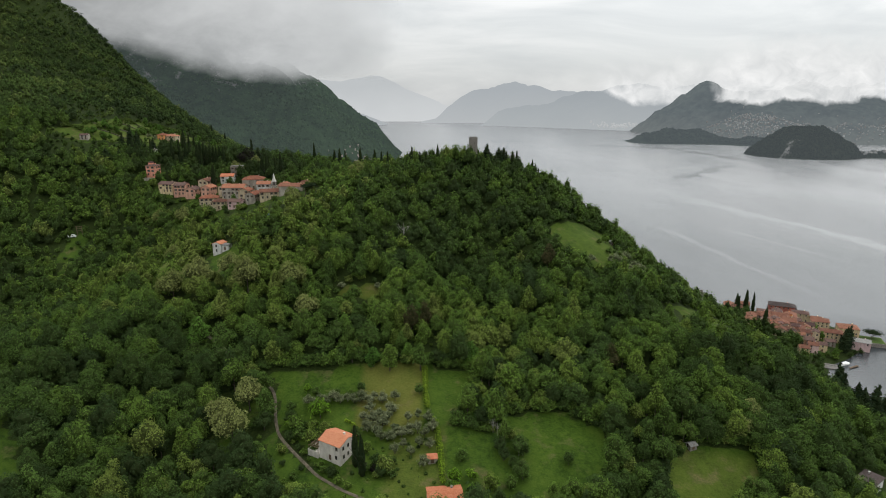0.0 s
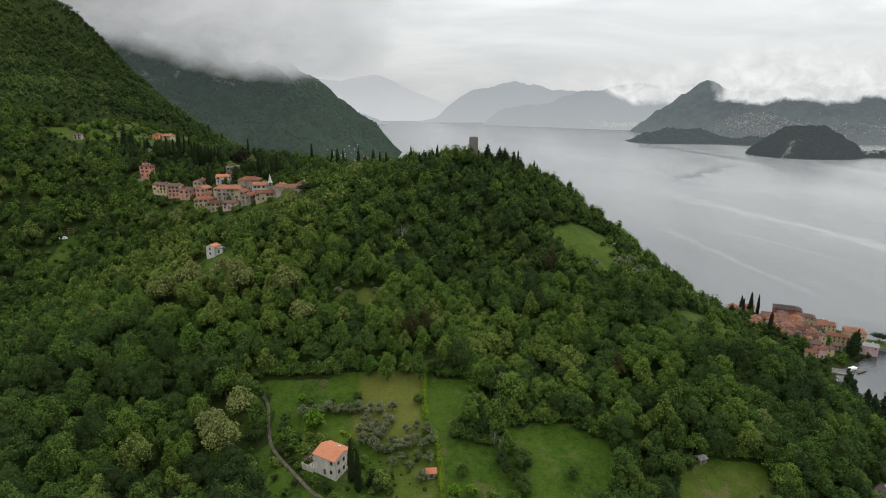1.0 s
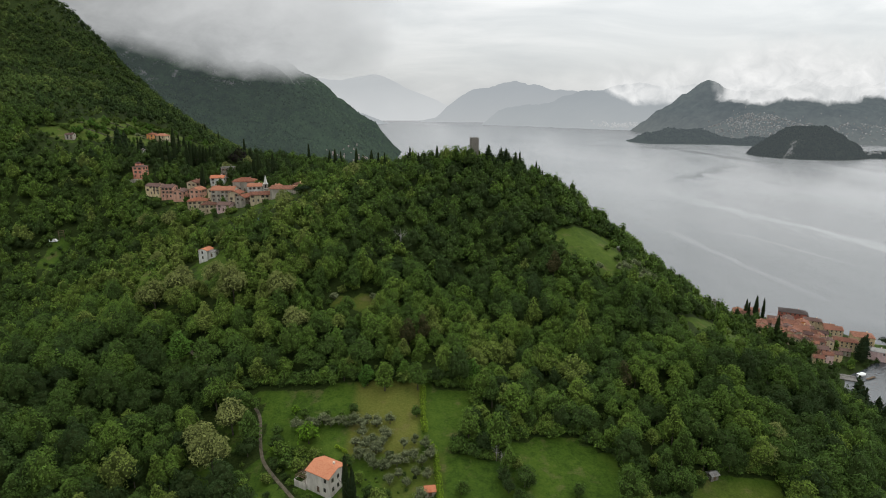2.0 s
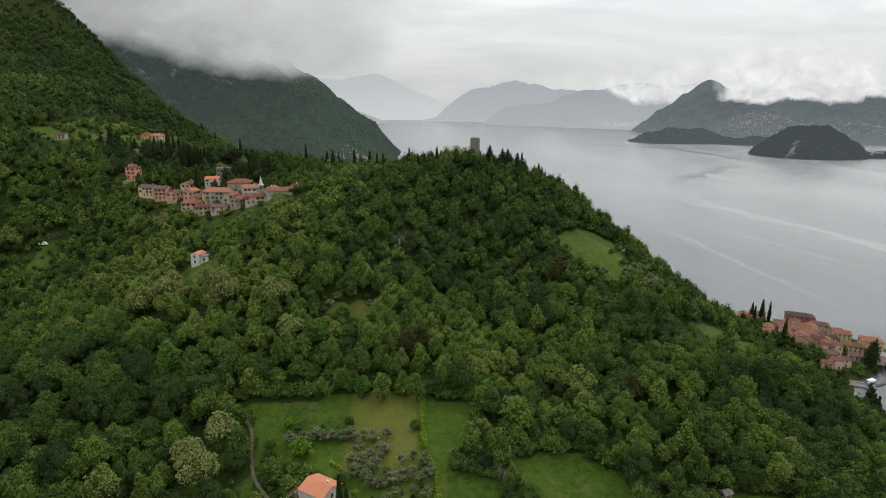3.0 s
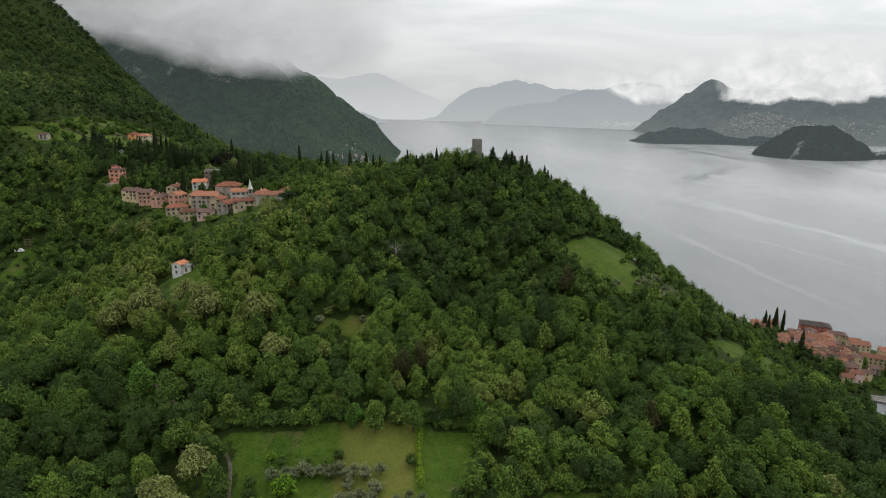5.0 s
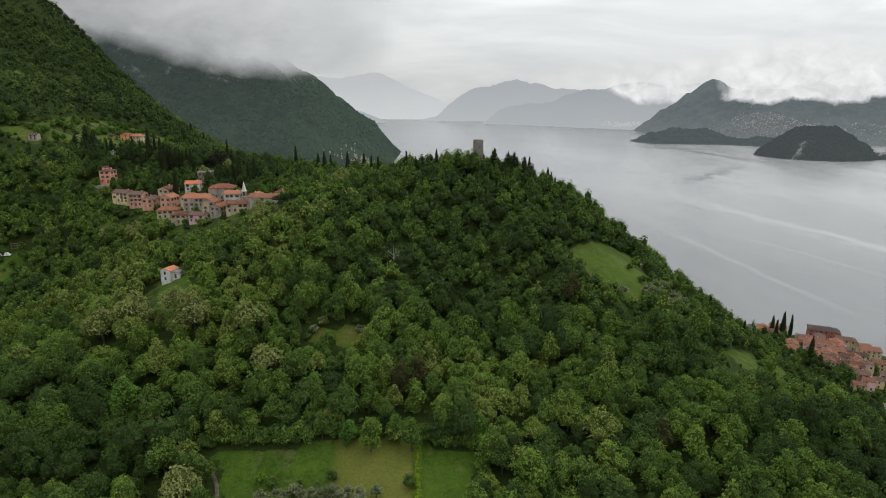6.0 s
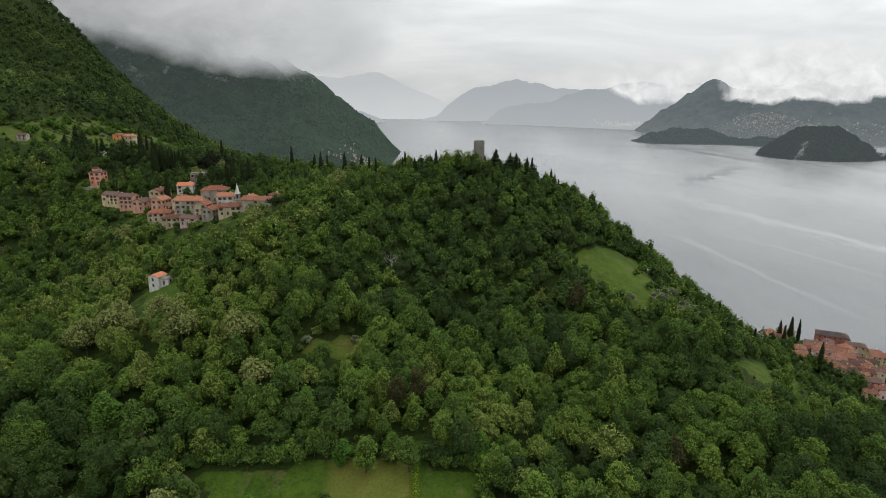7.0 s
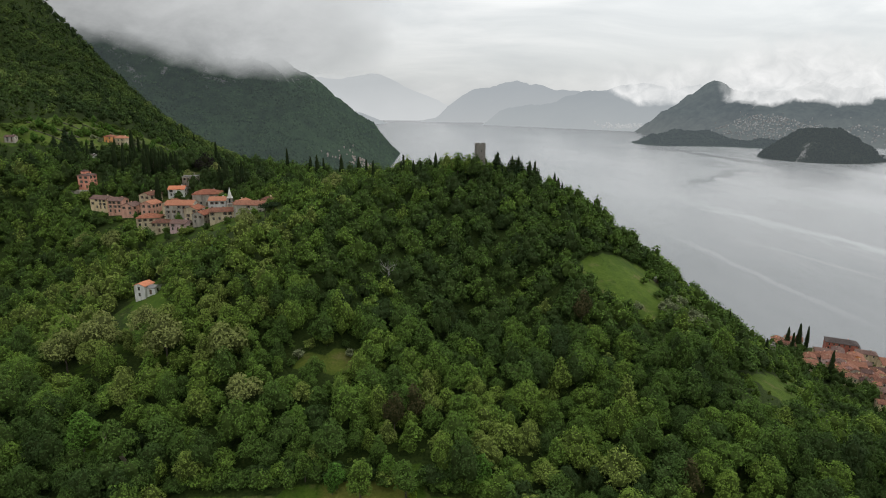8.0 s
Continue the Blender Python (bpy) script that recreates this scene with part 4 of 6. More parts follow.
def build_woods():
    rng = np.random.default_rng(11)
    x, y = wood_points(rng, -215, 215, 160, 318, 6.9)
    keep = np.abs(x) < 0.80 * y + 8
    x, y = x[keep], y[keep]
    single = (y < 250) & (np.abs(x) < 130)
    order = np.argsort(np.abs(x) + (y - 168))
    own = [k for k in order if single[k]][:285]
    for k in own:
        stand("tree", NEAR_CROWN_MESHES[k % 8], TREE_TRUNK, "leafy green broad-leaved tree in the hillside wood", "tree", x[k], y[k], 0.72 + 0.72 * rng.uniform(0, 1) ** 1.4, rng.uniform(0, 6.283), rng.uniform(0.85, 1.15), "hillside trees")
    rest = np.ones(len(x), bool)
    rest[own] = False
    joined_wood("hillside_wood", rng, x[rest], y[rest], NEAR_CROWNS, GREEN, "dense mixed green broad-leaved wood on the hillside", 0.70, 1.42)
    x, y = wood_points(rng, -190, 200, 166, 320, 7.0)
    keep = np.abs(x) < 0.80 * y
    joined_wood("undergrowth", rng, x[keep], y[keep], FAR_CROWNS, GREEN, "low bushes and saplings filling the wood", 0.20, 0.42)
    x, y = wood_points(rng, -200, 200, 320, 440, 7.4)
    joined_wood("undergrowth", rng, x, y, FAR_CROWNS, GREEN, "low bushes and saplings between the trees", 0.24, 0.46)
    parts = [wood_points(rng, -450, 292, 318, 560, 7.0), wood_points(rng, -260, -215, 200, 318, 7.0), wood_points(rng, 215, 292, 200, 318, 7.0)]
    x, y = np.concatenate([p[0] for p in parts]), np.concatenate([p[1] for p in parts])
    seen = ~((y > 485) & (x > -20) & (x < 210)) & (np.abs(x) < 0.80 * y + 10) 
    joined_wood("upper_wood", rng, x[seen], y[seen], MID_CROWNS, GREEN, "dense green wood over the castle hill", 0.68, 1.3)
    x, y = wood_points(rng, -900, -60, 557, 1200, 7.3)
    gap = np.sin(x / 31 + 2 * np.sin(y / 47)) + np.sin(y / 39 + 1.7 * np.sin(x / 53)) + rng.normal(0, 0.7, len(x)) > 1.6
    sx, sy = wood_points(rng, -900, -60, 557, 1260, 7.5)
    thin = (np.sin(sx / 31 + 2 * np.sin(sy / 47)) + np.sin(sy / 39 + 1.7 * np.sin(sx / 53)) > 1.0) & ((sx < -0.42 * (sy - 560) - 100) | (sy < 620)) & (sx > -0.8 * sy - 15)
    joined_wood("mountain_scrub", rng, sx[thin], sy[thin], FAR_CROWNS, SCRUB, "low light green scrub on the mountainside", 0.22, 0.6)
    x, y = x[~gap], y[~gap]
    seen = ((x < -0.42 * (y - 560) - 100) | (y < 620)) & (x > -0.8 * y - 15)
    joined_wood("mountain_wood", rng, x[seen], y[seen], FAR_CROWNS, HAZED_GREEN, "green wood climbing the mountainside", 0.5, 1.3, 0.5, 1.5)


# ---- single trees, hedge and shrubs ----
CYPRESS = [crown_mesh("crown", spire_crown(60 + s, 20, 75, 0.17, 1.35 + 0.15 * s, 14.5, 0.45, 2.6), DARK) for s in range(3)]
FIR = [crown_mesh("crown", spire_crown(70 + s, 10, 70, 0.42, 3.0, 12.0, 0.62), DARK) for s in range(2)]
OLIVE_CROWN = [crown_mesh("crown", broad_crown(80 + s, 22, 22, 0.19, 2.3, 0.5, 3.9), OLIVE) for s in range(3)]
BUSHES = [broad_crown(90 + s, 20, 22, 0.2, 1.8, 0.1, 3.2) for s in range(2)]
SHRUB = [crown_mesh("crown", c, GREEN) for c in BUSHES]
LIME_SHRUB = [crown_mesh("crown", broad_crown(95 + s, 20, 24, 0.2, 2.0, 0.1, 4.0), LIME) for s in range(2)]
PALE_TREE = [crown_mesh("crown", broad_crown(100 + s, 44, 46, 0.29), PALE) for s in range(2)]
BROWN_TREE = [crown_mesh("crown", broad_crown(105 + s, 44, 46, 0.29, 3.3, 1.5, 13.0), BROWN) for s in range(2)]
PURPLE_TREE = [crown_mesh("crown", broad_crown(110, 40, 40, 0.34, 4.6, 0.8, 10.0), PURPLE)]
FRESH_TREE = [crown_mesh("crown", broad_crown(112 + s, 44, 46, 0.29, 4.0, 0.8, 10.5), SPRING) for s in range(2)]
PINE_CROWN = [crown_mesh("crown", broad_crown(115, 26, 34, 0.34, 4.6, 6.4, 9.8), DARK)]
SHORT_TRUNK, TALL_TRUNK = trunk_mesh("trunk", 2.2, 0.16, 4, 6), trunk_mesh("trunk", 8.0, 0.28, 5, 7)
KINDS = {
    "cypress": (CYPRESS, TALL_TRUNK, "tall narrow dark green cypress", "cypress", "cypresses"),
    "fir_tree": (FIR, TALL_TRUNK, "broad dark green conifer among the woods", "conifer", ""),
    "olive_tree": (OLIVE_CROWN, SHORT_TRUNK, "small grey-green olive tree in the meadow", "olive tree", "olive grove"),
    "shrub": (SHRUB, SHRUB_TRUNK, "rounded dark green shrub on the grass", "shrub", ""),
    "lime_shrub": (LIME_SHRUB, SHRUB_TRUNK, "bright yellow-green rounded garden shrub", "shrub", ""),
    "pale_tree": (PALE_TREE, TREE_TRUNK, "large pale tree in cream blossom", "tree", "blossoming trees"),
    "brown_tree": (BROWN_TREE, TREE_TRUNK, "brownish half-bare tree in the wood", "tree", ""),
    "copper_beech": (PURPLE_TREE, TREE_TRUNK, "round copper beech with blackish-purple leaves", "tree", ""),
    "fresh_tree": (FRESH_TREE, TREE_TRUNK, "tree with fresh bright green leaves", "tree", ""),
    "umbrella_pine": (PINE_CROWN, TALL_TRUNK, "umbrella pine with a flat dark crown", "pine", ""),
}


def plant(kind, places, low=0.9, high=1.15, tall=1.0):
    rng = np.random.default_rng(len(places) * 7 + len(kind))
    crowns, trunk, label, category, group = KINDS[kind]
    for n, (x, y) in enumerate(places):
        stand(kind, crowns[n % len(crowns)], trunk, label, category, x, y, rng.uniform(low, high), rng.uniform(0, 6.283), tall * rng.uniform(0.92, 1.1), group if len(places) > 1 else "")


def build_single_trees():
    # round the farm
    plant("cypress", [(-32, 192.5), (-29, 187.5)], 1.0, 1.12)
    plant("olive_tree", [(-56, 226), (-53.5, 225), (-51, 227), (-48.5, 226), (-46, 228), (-43, 226.5), (-40, 227), (-37, 226), (-34, 227), (-31, 225), (-29, 227), (-25, 225), (-20, 226),
                         (-32, 216), (-30, 221), (-28, 214), (-26, 217), (-24, 212), (-22, 215), (-21, 219), (-30, 210), (-26, 208), (-24, 205), (-20, 205), (-16, 206), (-13, 208)], 1.05, 1.45)
    plant("olive_tree", [(-10, 208), (-7, 206), (-4, 209), (-15, 201), (-9, 201), (-5, 200), (-18, 198), (-12, 197), (-7, 191), (-14, 214), (-10, 216), (-6, 214), (-19, 208)], 0.75, 1.15, 1.2)
    plant("lime_shrub", [(-50, 219)], 2.3, 2.4)
    plant("shrub", [(-52, 213), (-56, 209), (-51, 206), (-59, 214), (-46.5, 211.5), (-62, 218), (-34, 206)], 1.4, 2.1)
    plant("lime_shrub", [(-58, 233), (-62, 216), (4, 179.5), (10, 180)], 0.7, 1.3)
    plant("shrub", [(-10, 229), (-35, 233), (-39, 230), (-45, 231), (6, 194), (47, 197), (-54, 231), (-62, 221), (-55, 214), (-50, 210), (-24, 186), (-40, 188), (-45, 192)], 0.8, 1.5, 1.15)
    plant("copper_beech", [(-25, 189)], 0.35, 0.36)
    plant("fresh_tree", [(19, 218), (13, 214), (2, 178)], 0.55, 0.95)
    plant("shrub", [(-22, 187), (-18, 186), (-28, 190), (-49, 201), (-60, 209), (-63, 224)], 1.0, 1.7)
    plant("olive_tree", [(108, 354), (113, 358), (118, 352), (123, 349), (104, 345)], 1.6, 2.2)
    plant("shrub", [(21.5, 199), (26.6, 205), (28.6, 187), (26, 192), (16.6, 181), (7.1, 193.8), (30, 198), (24, 183), (-29, 199), (-21, 189), (-19, 192), (-24, 192)], 1.2, 1.9, 1.2)
    plant("lime_shrub", [(4.2, 184.4), (10.3, 185.4), (18, 182)], 1.1, 1.4)
    # rough tufts and weeds in the long grass
    tuft = np.random.default_rng(55)
    wx, wy = tuft.uniform(-52, 0, 150), tuft.uniform(166, 214, 150)
    free = inside(wx, wy, OPEN["farm_meadow"]) & (np.hypot(wx + 41, wy - 199) > 9) & (np.hypot(wx - 0.5, wy - 174) > 8)
    joined_wood("weeds", tuft, wx[free], wy[free], BUSHES, GREEN, "rough tufts and weeds in the long grass", 0.22, 0.55)
    # a low dark verge beside the track
    plant("shrub", [(-58.5, 207), (-55.6, 203.5), (-52.6, 200), (-50, 196.5), (-46.6, 193.2), (-43.5, 190), (-40.2, 187.2), (-37, 184.6), (-60.5, 211), (-33.5, 182)], 0.55, 0.9)
    # marked trees in the woods
    plant("pale_tree", [(-165, 354), (-151, 308), (-155, 323), (-60, 420), (-95, 372), (-200, 415), (-180, 408), (118, 212), (128, 224)], 1.0, 1.4)
    plant("pale_tree", [(-81, 226), (-82, 207), (-88, 214)], 1.45, 1.7)
    plant("pale_tree", [(-128, 301), (-112, 303), (-77, 287), (-141, 297), (-66, 270), (-100, 292)], 1.4, 1.75)
    plant("brown_tree", [(-15, 266), (-9, 271), (60, 330), (75, 246)], 1.1, 1.35)
    plant("fresh_tree", [(-114, 259)], 1.4, 1.5)
    plant("fresh_tree", [(-46, 263), (-66, 277), (-31, 246), (-12, 273), (-29, 274), (-16, 250)], 0.8, 1.2)
    plant("fresh_tree", [(12, 248)], 0.85, 1.0, 1.15)
    plant("fresh_tree", [(-32, 244.5)], 0.45, 0.5, 1.1)
    plant("shrub", [(-54, 289), (-49, 297), (-43, 300), (-36, 301), (-29, 301), (-24, 298), (-22, 293), (-47, 285), (-36, 285), (-29, 287)], 0.9, 1.5)
    plant("olive_tree", [(-52, 292), (-34, 297), (-26, 293)], 0.8, 1.1)
    for k, (tx, ty) in enumerate(((-23.5, 243), (-10, 243.5))):
        stand("tree", NEAR_CROWN_MESHES[5], TREE_TRUNK, "dense egg-shaped dark green tree at the meadow edge", "tree", tx, ty, 1.3, 2.0 * k, 0.9, "meadow edge trees")
    plant("shrub", [(-78 + 4.1 * k + 0.8 * math.sin(3 * k), 248.5 + 0.7 * math.sin(5 * k) + (1.5 if 4 < k < 14 else 0)) for k in range(22) if k not in (17, 18)], 1.2, 2.0)
    plant("shrub", [(17, 212), (24, 219), (33, 222), (42, 223), (52, 222), (60, 216), (67, 207), (68, 197), (86, 203), (92, 206), (99, 210), (108, 212), (117, 212), (124, 205)], 1.1, 1.9)
    plant("shrub", [(-300, 582), (-290, 578), (-282, 570), (-275, 580), (-268, 592), (-246, 590), (-240, 600), (-232, 595), (-228, 585), (-236, 575), (-242, 566), (-225, 572), (-220, 590), (-247, 606), (-262, 604), (-255, 556), (-270, 556), (-243, 553), (-215, 575), (-222, 600)], 0.7, 1.5)
    plant("olive_tree", [(-300 + 9 * k + 3 * math.sin(4 * k), 582 + 2.4 * k + 5 * math.sin(7 * k)) for k in range(9)] + [(-272 + 7.5 * k, 562 + 3.5 * math.sin(5 * k)) for k in range(8) if k != 2] + [(-240 + 6 * k, 590 + 6 * math.sin(3 * k)) for k in range(5)], 0.8, 1.3)
    pick = np.random.default_rng(77)
    ux, uy = pick.uniform(-344, -196, 1400), pick.uniform(524, 640, 1400)
    ok = inside(ux, uy, OPEN["upper_terraces"]) & (np.hypot(ux + 259, uy - 564) > 18) & (np.sin(uy / 3.2 + ux / 9) > -0.2)
    joined_wood("scrub", pick, ux[ok][:300], uy[ok][:300], BUSHES, SCRUB, "low bushes and vines over the upper terraces", 0.5, 1.6)
    plant("fresh_tree", list(zip(ux[ok][300:345], uy[ok][300:345])), 0.35, 0.8)
    # shrubs and small trees along the foot of the village and up the mown strip
    wx, wy = pick.uniform(-222, -92, 150), pick.uniform(385, 452, 150)
    foot = np.abs(wy - np.interp(wx, [-222, -205, -186, -165, -146, -122, -92], [454, 447, 438, 421, 407, 403, 398])) < 6
    joined_wood("scrub", pick, wx[foot], wy[foot], BUSHES, GREEN, "garden bushes below the village walls", 0.8, 2.0)
    # bushes with leafy skirts along the wood's edge
    for name, reach in (("farm_meadow", 3.0), ("pasture", 3.0), ("lower_pasture", 3.0), ("castle_meadow", 2.5)):
        line = np.array(OPEN[name] + OPEN[name][:1], float)
        run = np.concatenate([[0], np.cumsum(np.hypot(*np.diff(line, axis=0).T))])
        at = np.arange(0, run[-1], 1.9)
        middle = line[:-1].mean(0)
        ex, ey = np.interp(at, run, line[:, 0]), np.interp(at, run, line[:, 1])
        away = unit(np.stack([ex - middle[0], ey - middle[1]], 1)) * pick.uniform(0.6, reach + 1.6, (len(at), 1))
        ex, ey = ex + away[:, 0], ey + away[:, 1]
        ok = ~open_ground(ex, ey) & ~near_track(ex, ey, 2.6)
        for hx, hy, r in CLEARED:
            ok &= np.hypot(ex - hx, ey - hy) > r * 0.8
        joined_wood("wood_edge", pick, ex[ok], ey[ok], BUSHES, GREEN, "leafy bushes skirting the edge of the wood", 0.9, 2.1)
    plant("shrub", [(-262 + 9 * math.sin(5.3 * k), 382 + 2.1 * k) for k in range(16)], 0.5, 1.3)
    # broad dark trees standing in the pasture
    for k, (tx, ty, ts) in enumerate(((23.5, 204, 0.80), (28.5, 198, 0.86), (22.5, 195, 0.62), (27.5, 188, 0.72), (6.6, 193, 0.52), (46.5, 195, 0.46), (66, 190, 0.9))):
        stand("tree", NEAR_CROWN_MESHES[(3 * k + 1) % 8], TREE_TRUNK, "rounded dark green tree standing in the pasture", "tree", tx, ty, ts, 1.7 * k, 1.0, "pasture trees")
    plant("fresh_tree", [(-310, 560), (-298, 556), (-292, 600), (-236, 622), (-208, 560), (-200, 580), (-283, 552), (-226, 550)], 0.5, 0.9)
    plant("shrub", [(-60, 196), (-54, 188), (-48, 182), (-62, 203), (-52, 192), (-42, 176), (-57, 186)], 0.7, 1.3)
    plant("shrub", [(104, 362), (100, 372), (150, 322), (158, 330)], 1.0, 1.8)
    plant("olive_tree", [(88, 343), (102, 350), (105, 348), (112, 344), (118, 346), (109, 342)], 1.2, 1.6)
    plant("fir_tree", [(31.5, 435), (40.5, 436), (44, 437)], 1.35, 1.5)
    for k, (tx, ty, ts) in enumerate(((3, 437, 1.25), (9, 439, 1.4), (15, 437, 1.3), (20.5, 435, 1.05), (-3, 436, 1.0), (27, 436, 1.0))):
        stand("tree", NEAR_CROWN_MESHES[(5 * k + 3) % 8], TREE_TRUNK, "tall broad-leaved tree crowding the castle tower", "tree", tx, ty, ts, 1.3 * k, 1.12, "castle trees")
    plant("fresh_tree", [(62, 425), (3, 435)], 1.0, 1.2)
    plant("fresh_tree", [(20, 441), (28.5, 440), (24, 438)], 0.6, 0.75)
    # cypresses along the castle ridge, round the village and above the shore
    plant("cypress", [(-41, 446), (-31, 446), (-24, 440), (-23, 446), (-19.5, 441), (-17, 446), (-12.5, 440), (-7, 444), (-4, 441), (44, 435), (46, 437), (50, 432), (53, 433), (64, 430), (66, 428), (68, 427)], 0.82, 1.1)
    plant("cypress", [(-111, 520), (-90, 500), (-86, 502), (-81, 499), (-67, 488), (-54, 478), (-48, 470)], 1.1, 1.35)
    plant("cypress", [(-279, 781), (-300, 790), (-232, 542), (-229, 546), (-222, 540), (-176, 457), (-131, 468), (-126, 466), (-135, 466), (-182, 575), (-142, 471), (-138, 470), (-174.4, 455), (-218, 511), (-214, 510), (-259, 722), (-293, 764)], 1.0, 1.35)
    plant("cypress", [(-205 + 2.7 * k, 502 + 0.6 * (k % 3)) for k in range(9)], 1.1, 1.3)
    plant("cypress", [(-210, 492), (-215, 494), (-202, 497), (-198, 494), (-220, 505), (-228, 508), (-243, 503), (-254, 506), (-259, 504), (-225, 515), (-233, 520), (-206, 512), (-140, 480), (-133, 482)], 0.95, 1.3)
    plant("cypress", [(151, 384), (158, 381), (169, 378)], 0.75, 0.95)
    plant("cypress", [(160, 346)], 0.36, 0.38)
    plant("shrub", [(108, 386), (118, 388), (160, 345), (166, 352), (185, 372)], 1.2, 2.2)
    plant("cypress", [(272, 520), (283, 545), (291, 543), (299, 545), (270, 470), (267, 466)], 1.25, 1.6)
    plant("shrub", [(-206, 446), (-193, 441), (-176, 424), (-150, 408), (-140, 405), (-128, 407), (-115, 404), (-100, 404), (-186, 437), (-163, 415), (-220, 450), (-226, 468)], 1.1, 2.0)
    plant("fresh_tree", [(-190, 470), (-150, 424), (-128, 442), (-112, 434), (-182, 440), (-218, 466), (-94, 410), (-204, 466)], 0.5, 0.85)
    plant("fresh_tree", [(270, 492), (276, 512), (292, 478), (316, 466), (322, 486), (338, 470), (306, 462), (296, 510), (284, 528), (318, 512), (346, 472), (312, 440)], 0.4, 0.8)
    plant("shrub", [(300, 436), (306, 440), (318, 446), (326, 442), (334, 448), (340, 450), (288, 428), (310, 436)], 0.9, 1.6)
    plant("copper_beech", [(-165, 509)], 1.6, 1.65)
    plant("fir_tree", [(-266, 512), (-272, 514), (-249, 520), (-158, 517), (-120, 480), (-276, 494), (-263, 490), (-254, 502), (-271, 526), (-262, 520), (-534, 1122)], 1.0, 1.4)
    plant("pale_tree", [(-169, 488), (-157, 505)], 0.9, 1.0)
    plant("umbrella_pine", [(-91, 393), (-86, 391)], 0.75, 0.9)
    plant("umbrella_pine", [(364, 473)], 1.6, 1.7, 0.8)
    # dark trees by the water
    plant("fir_tree", [(280, 350), (274, 359), (288, 352), (266, 342), (262, 362), (256, 350), (248, 338)], 1.6, 2.2)
    plant("shrub", [(-240, 470), (-236, 466), (-246, 472), (-228, 466), (-250, 478), (-222, 474), (-244, 464), (-238, 474)], 1.0, 2.0)
    plant("fir_tree", [(277, 354), (280, 347), (272, 362), (268, 350), (283, 360), (222, 272), (214, 258), (192, 228), (334, 458), (330, 455), (325, 449)], 1.1, 1.6)


def build_hedge():
    """The clipped hedge between meadow and pasture, and a low one by the olives."""
    for name, line, width, tall in (("hedge", [(-8, 244), (-7.3, 228), (-6.2, 220)], 1.25, 2.1), ("hedge", [(-5, 216), (-2.5, 212), (-1.2, 200), (0, 182)], 1.25, 2.0), ("hedge", [(-39, 216), (-34, 212)], 0.7, 1.1)):
        rng = np.random.default_rng(5)
        spots = []
        for (x0, y0), (x1, y1) in zip(line, line[1:]):
            n = max(2, int(math.hypot(x1 - x0, y1 - y0) / 1.0))
            spots += [(x0 + (x1 - x0) * k / n, y0 + (y1 - y0) * k / n) for k in range(n)]
        sx, sy = np.array(spots).T
        c = np.stack([sx, sy, ground_z(sx, sy) + tall * 0.5], 1) + rng.normal(0, 0.08, (len(spots), 3))
        r = np.stack([np.full(len(spots), width), np.full(len(spots), width), np.full(len(spots), tall * 0.6)], 1) * rng.uniform(0.85, 1.15, (len(spots), 1))
        v, f, q, hrt = leaf_clumps(rng, c, r, 90, 0.17)
        tagged(new(name, mesh_of(name, v, f, q, HEDGE_LEAVES, heart=hrt)), "clipped bright green hedge along the meadow", "hedge")


def build_bare_trees():
    data = trunk_mesh("branches", 13.0, 0.22, 14, 9)
    data.materials[0] = GREY_BARK
    for x, y, size in ((-23, 338, 1.0), (19.5, 208, 0.5), (21.0, 206.5, 0.42)):
        root = new("bare_tree")
        root.matrix_world = Matrix.LocRotScale((x, y, float(ground_z(x, y))), Euler((0, 0, x)), (size, size, size))
        new("branches", data).parent = root
        tagged(root, "bare grey leafless tree with thin branches", "tree")


def far_canopy(name, label, rng, x, y, height, mat, low, high, floor_z=3.0):
    """Treetops on a far slope, too small and too many to count."""
    z = height(x, y)
    keep = z > floor_z
    x, y, z = x[keep], y[keep], z[keep]
    n = len(x)
    s = rng.uniform(low, high, (n, 1, 1)) * rng.uniform(0.75, 1.25, (n, 6, 1))
    shape = OCTA_V[None] * s * np.array([1, 1, 1.15])
    turn = rng.uniform(0, 6.283, n)[:, None]
    vx = shape[..., 0] * np.cos(turn) - shape[..., 1] * np.sin(turn) + x[:, None]
    vy = shape[..., 0] * np.sin(turn) + shape[..., 1] * np.cos(turn) + y[:, None]
    verts = np.stack([vx, vy, shape[..., 2] + z[:, None] + low * 0.3], 2).reshape(-1, 3)
    tris = (OCTA_F[None] + 6 * np.arange(n)[:, None, None]).reshape(-1, 3)
    tagged(new(name, mesh_of(name, verts, tris, mat=mat, tint=np.repeat(rng.uniform(0, 0.999, n), 6))), label, "woodland", kind="stuff")


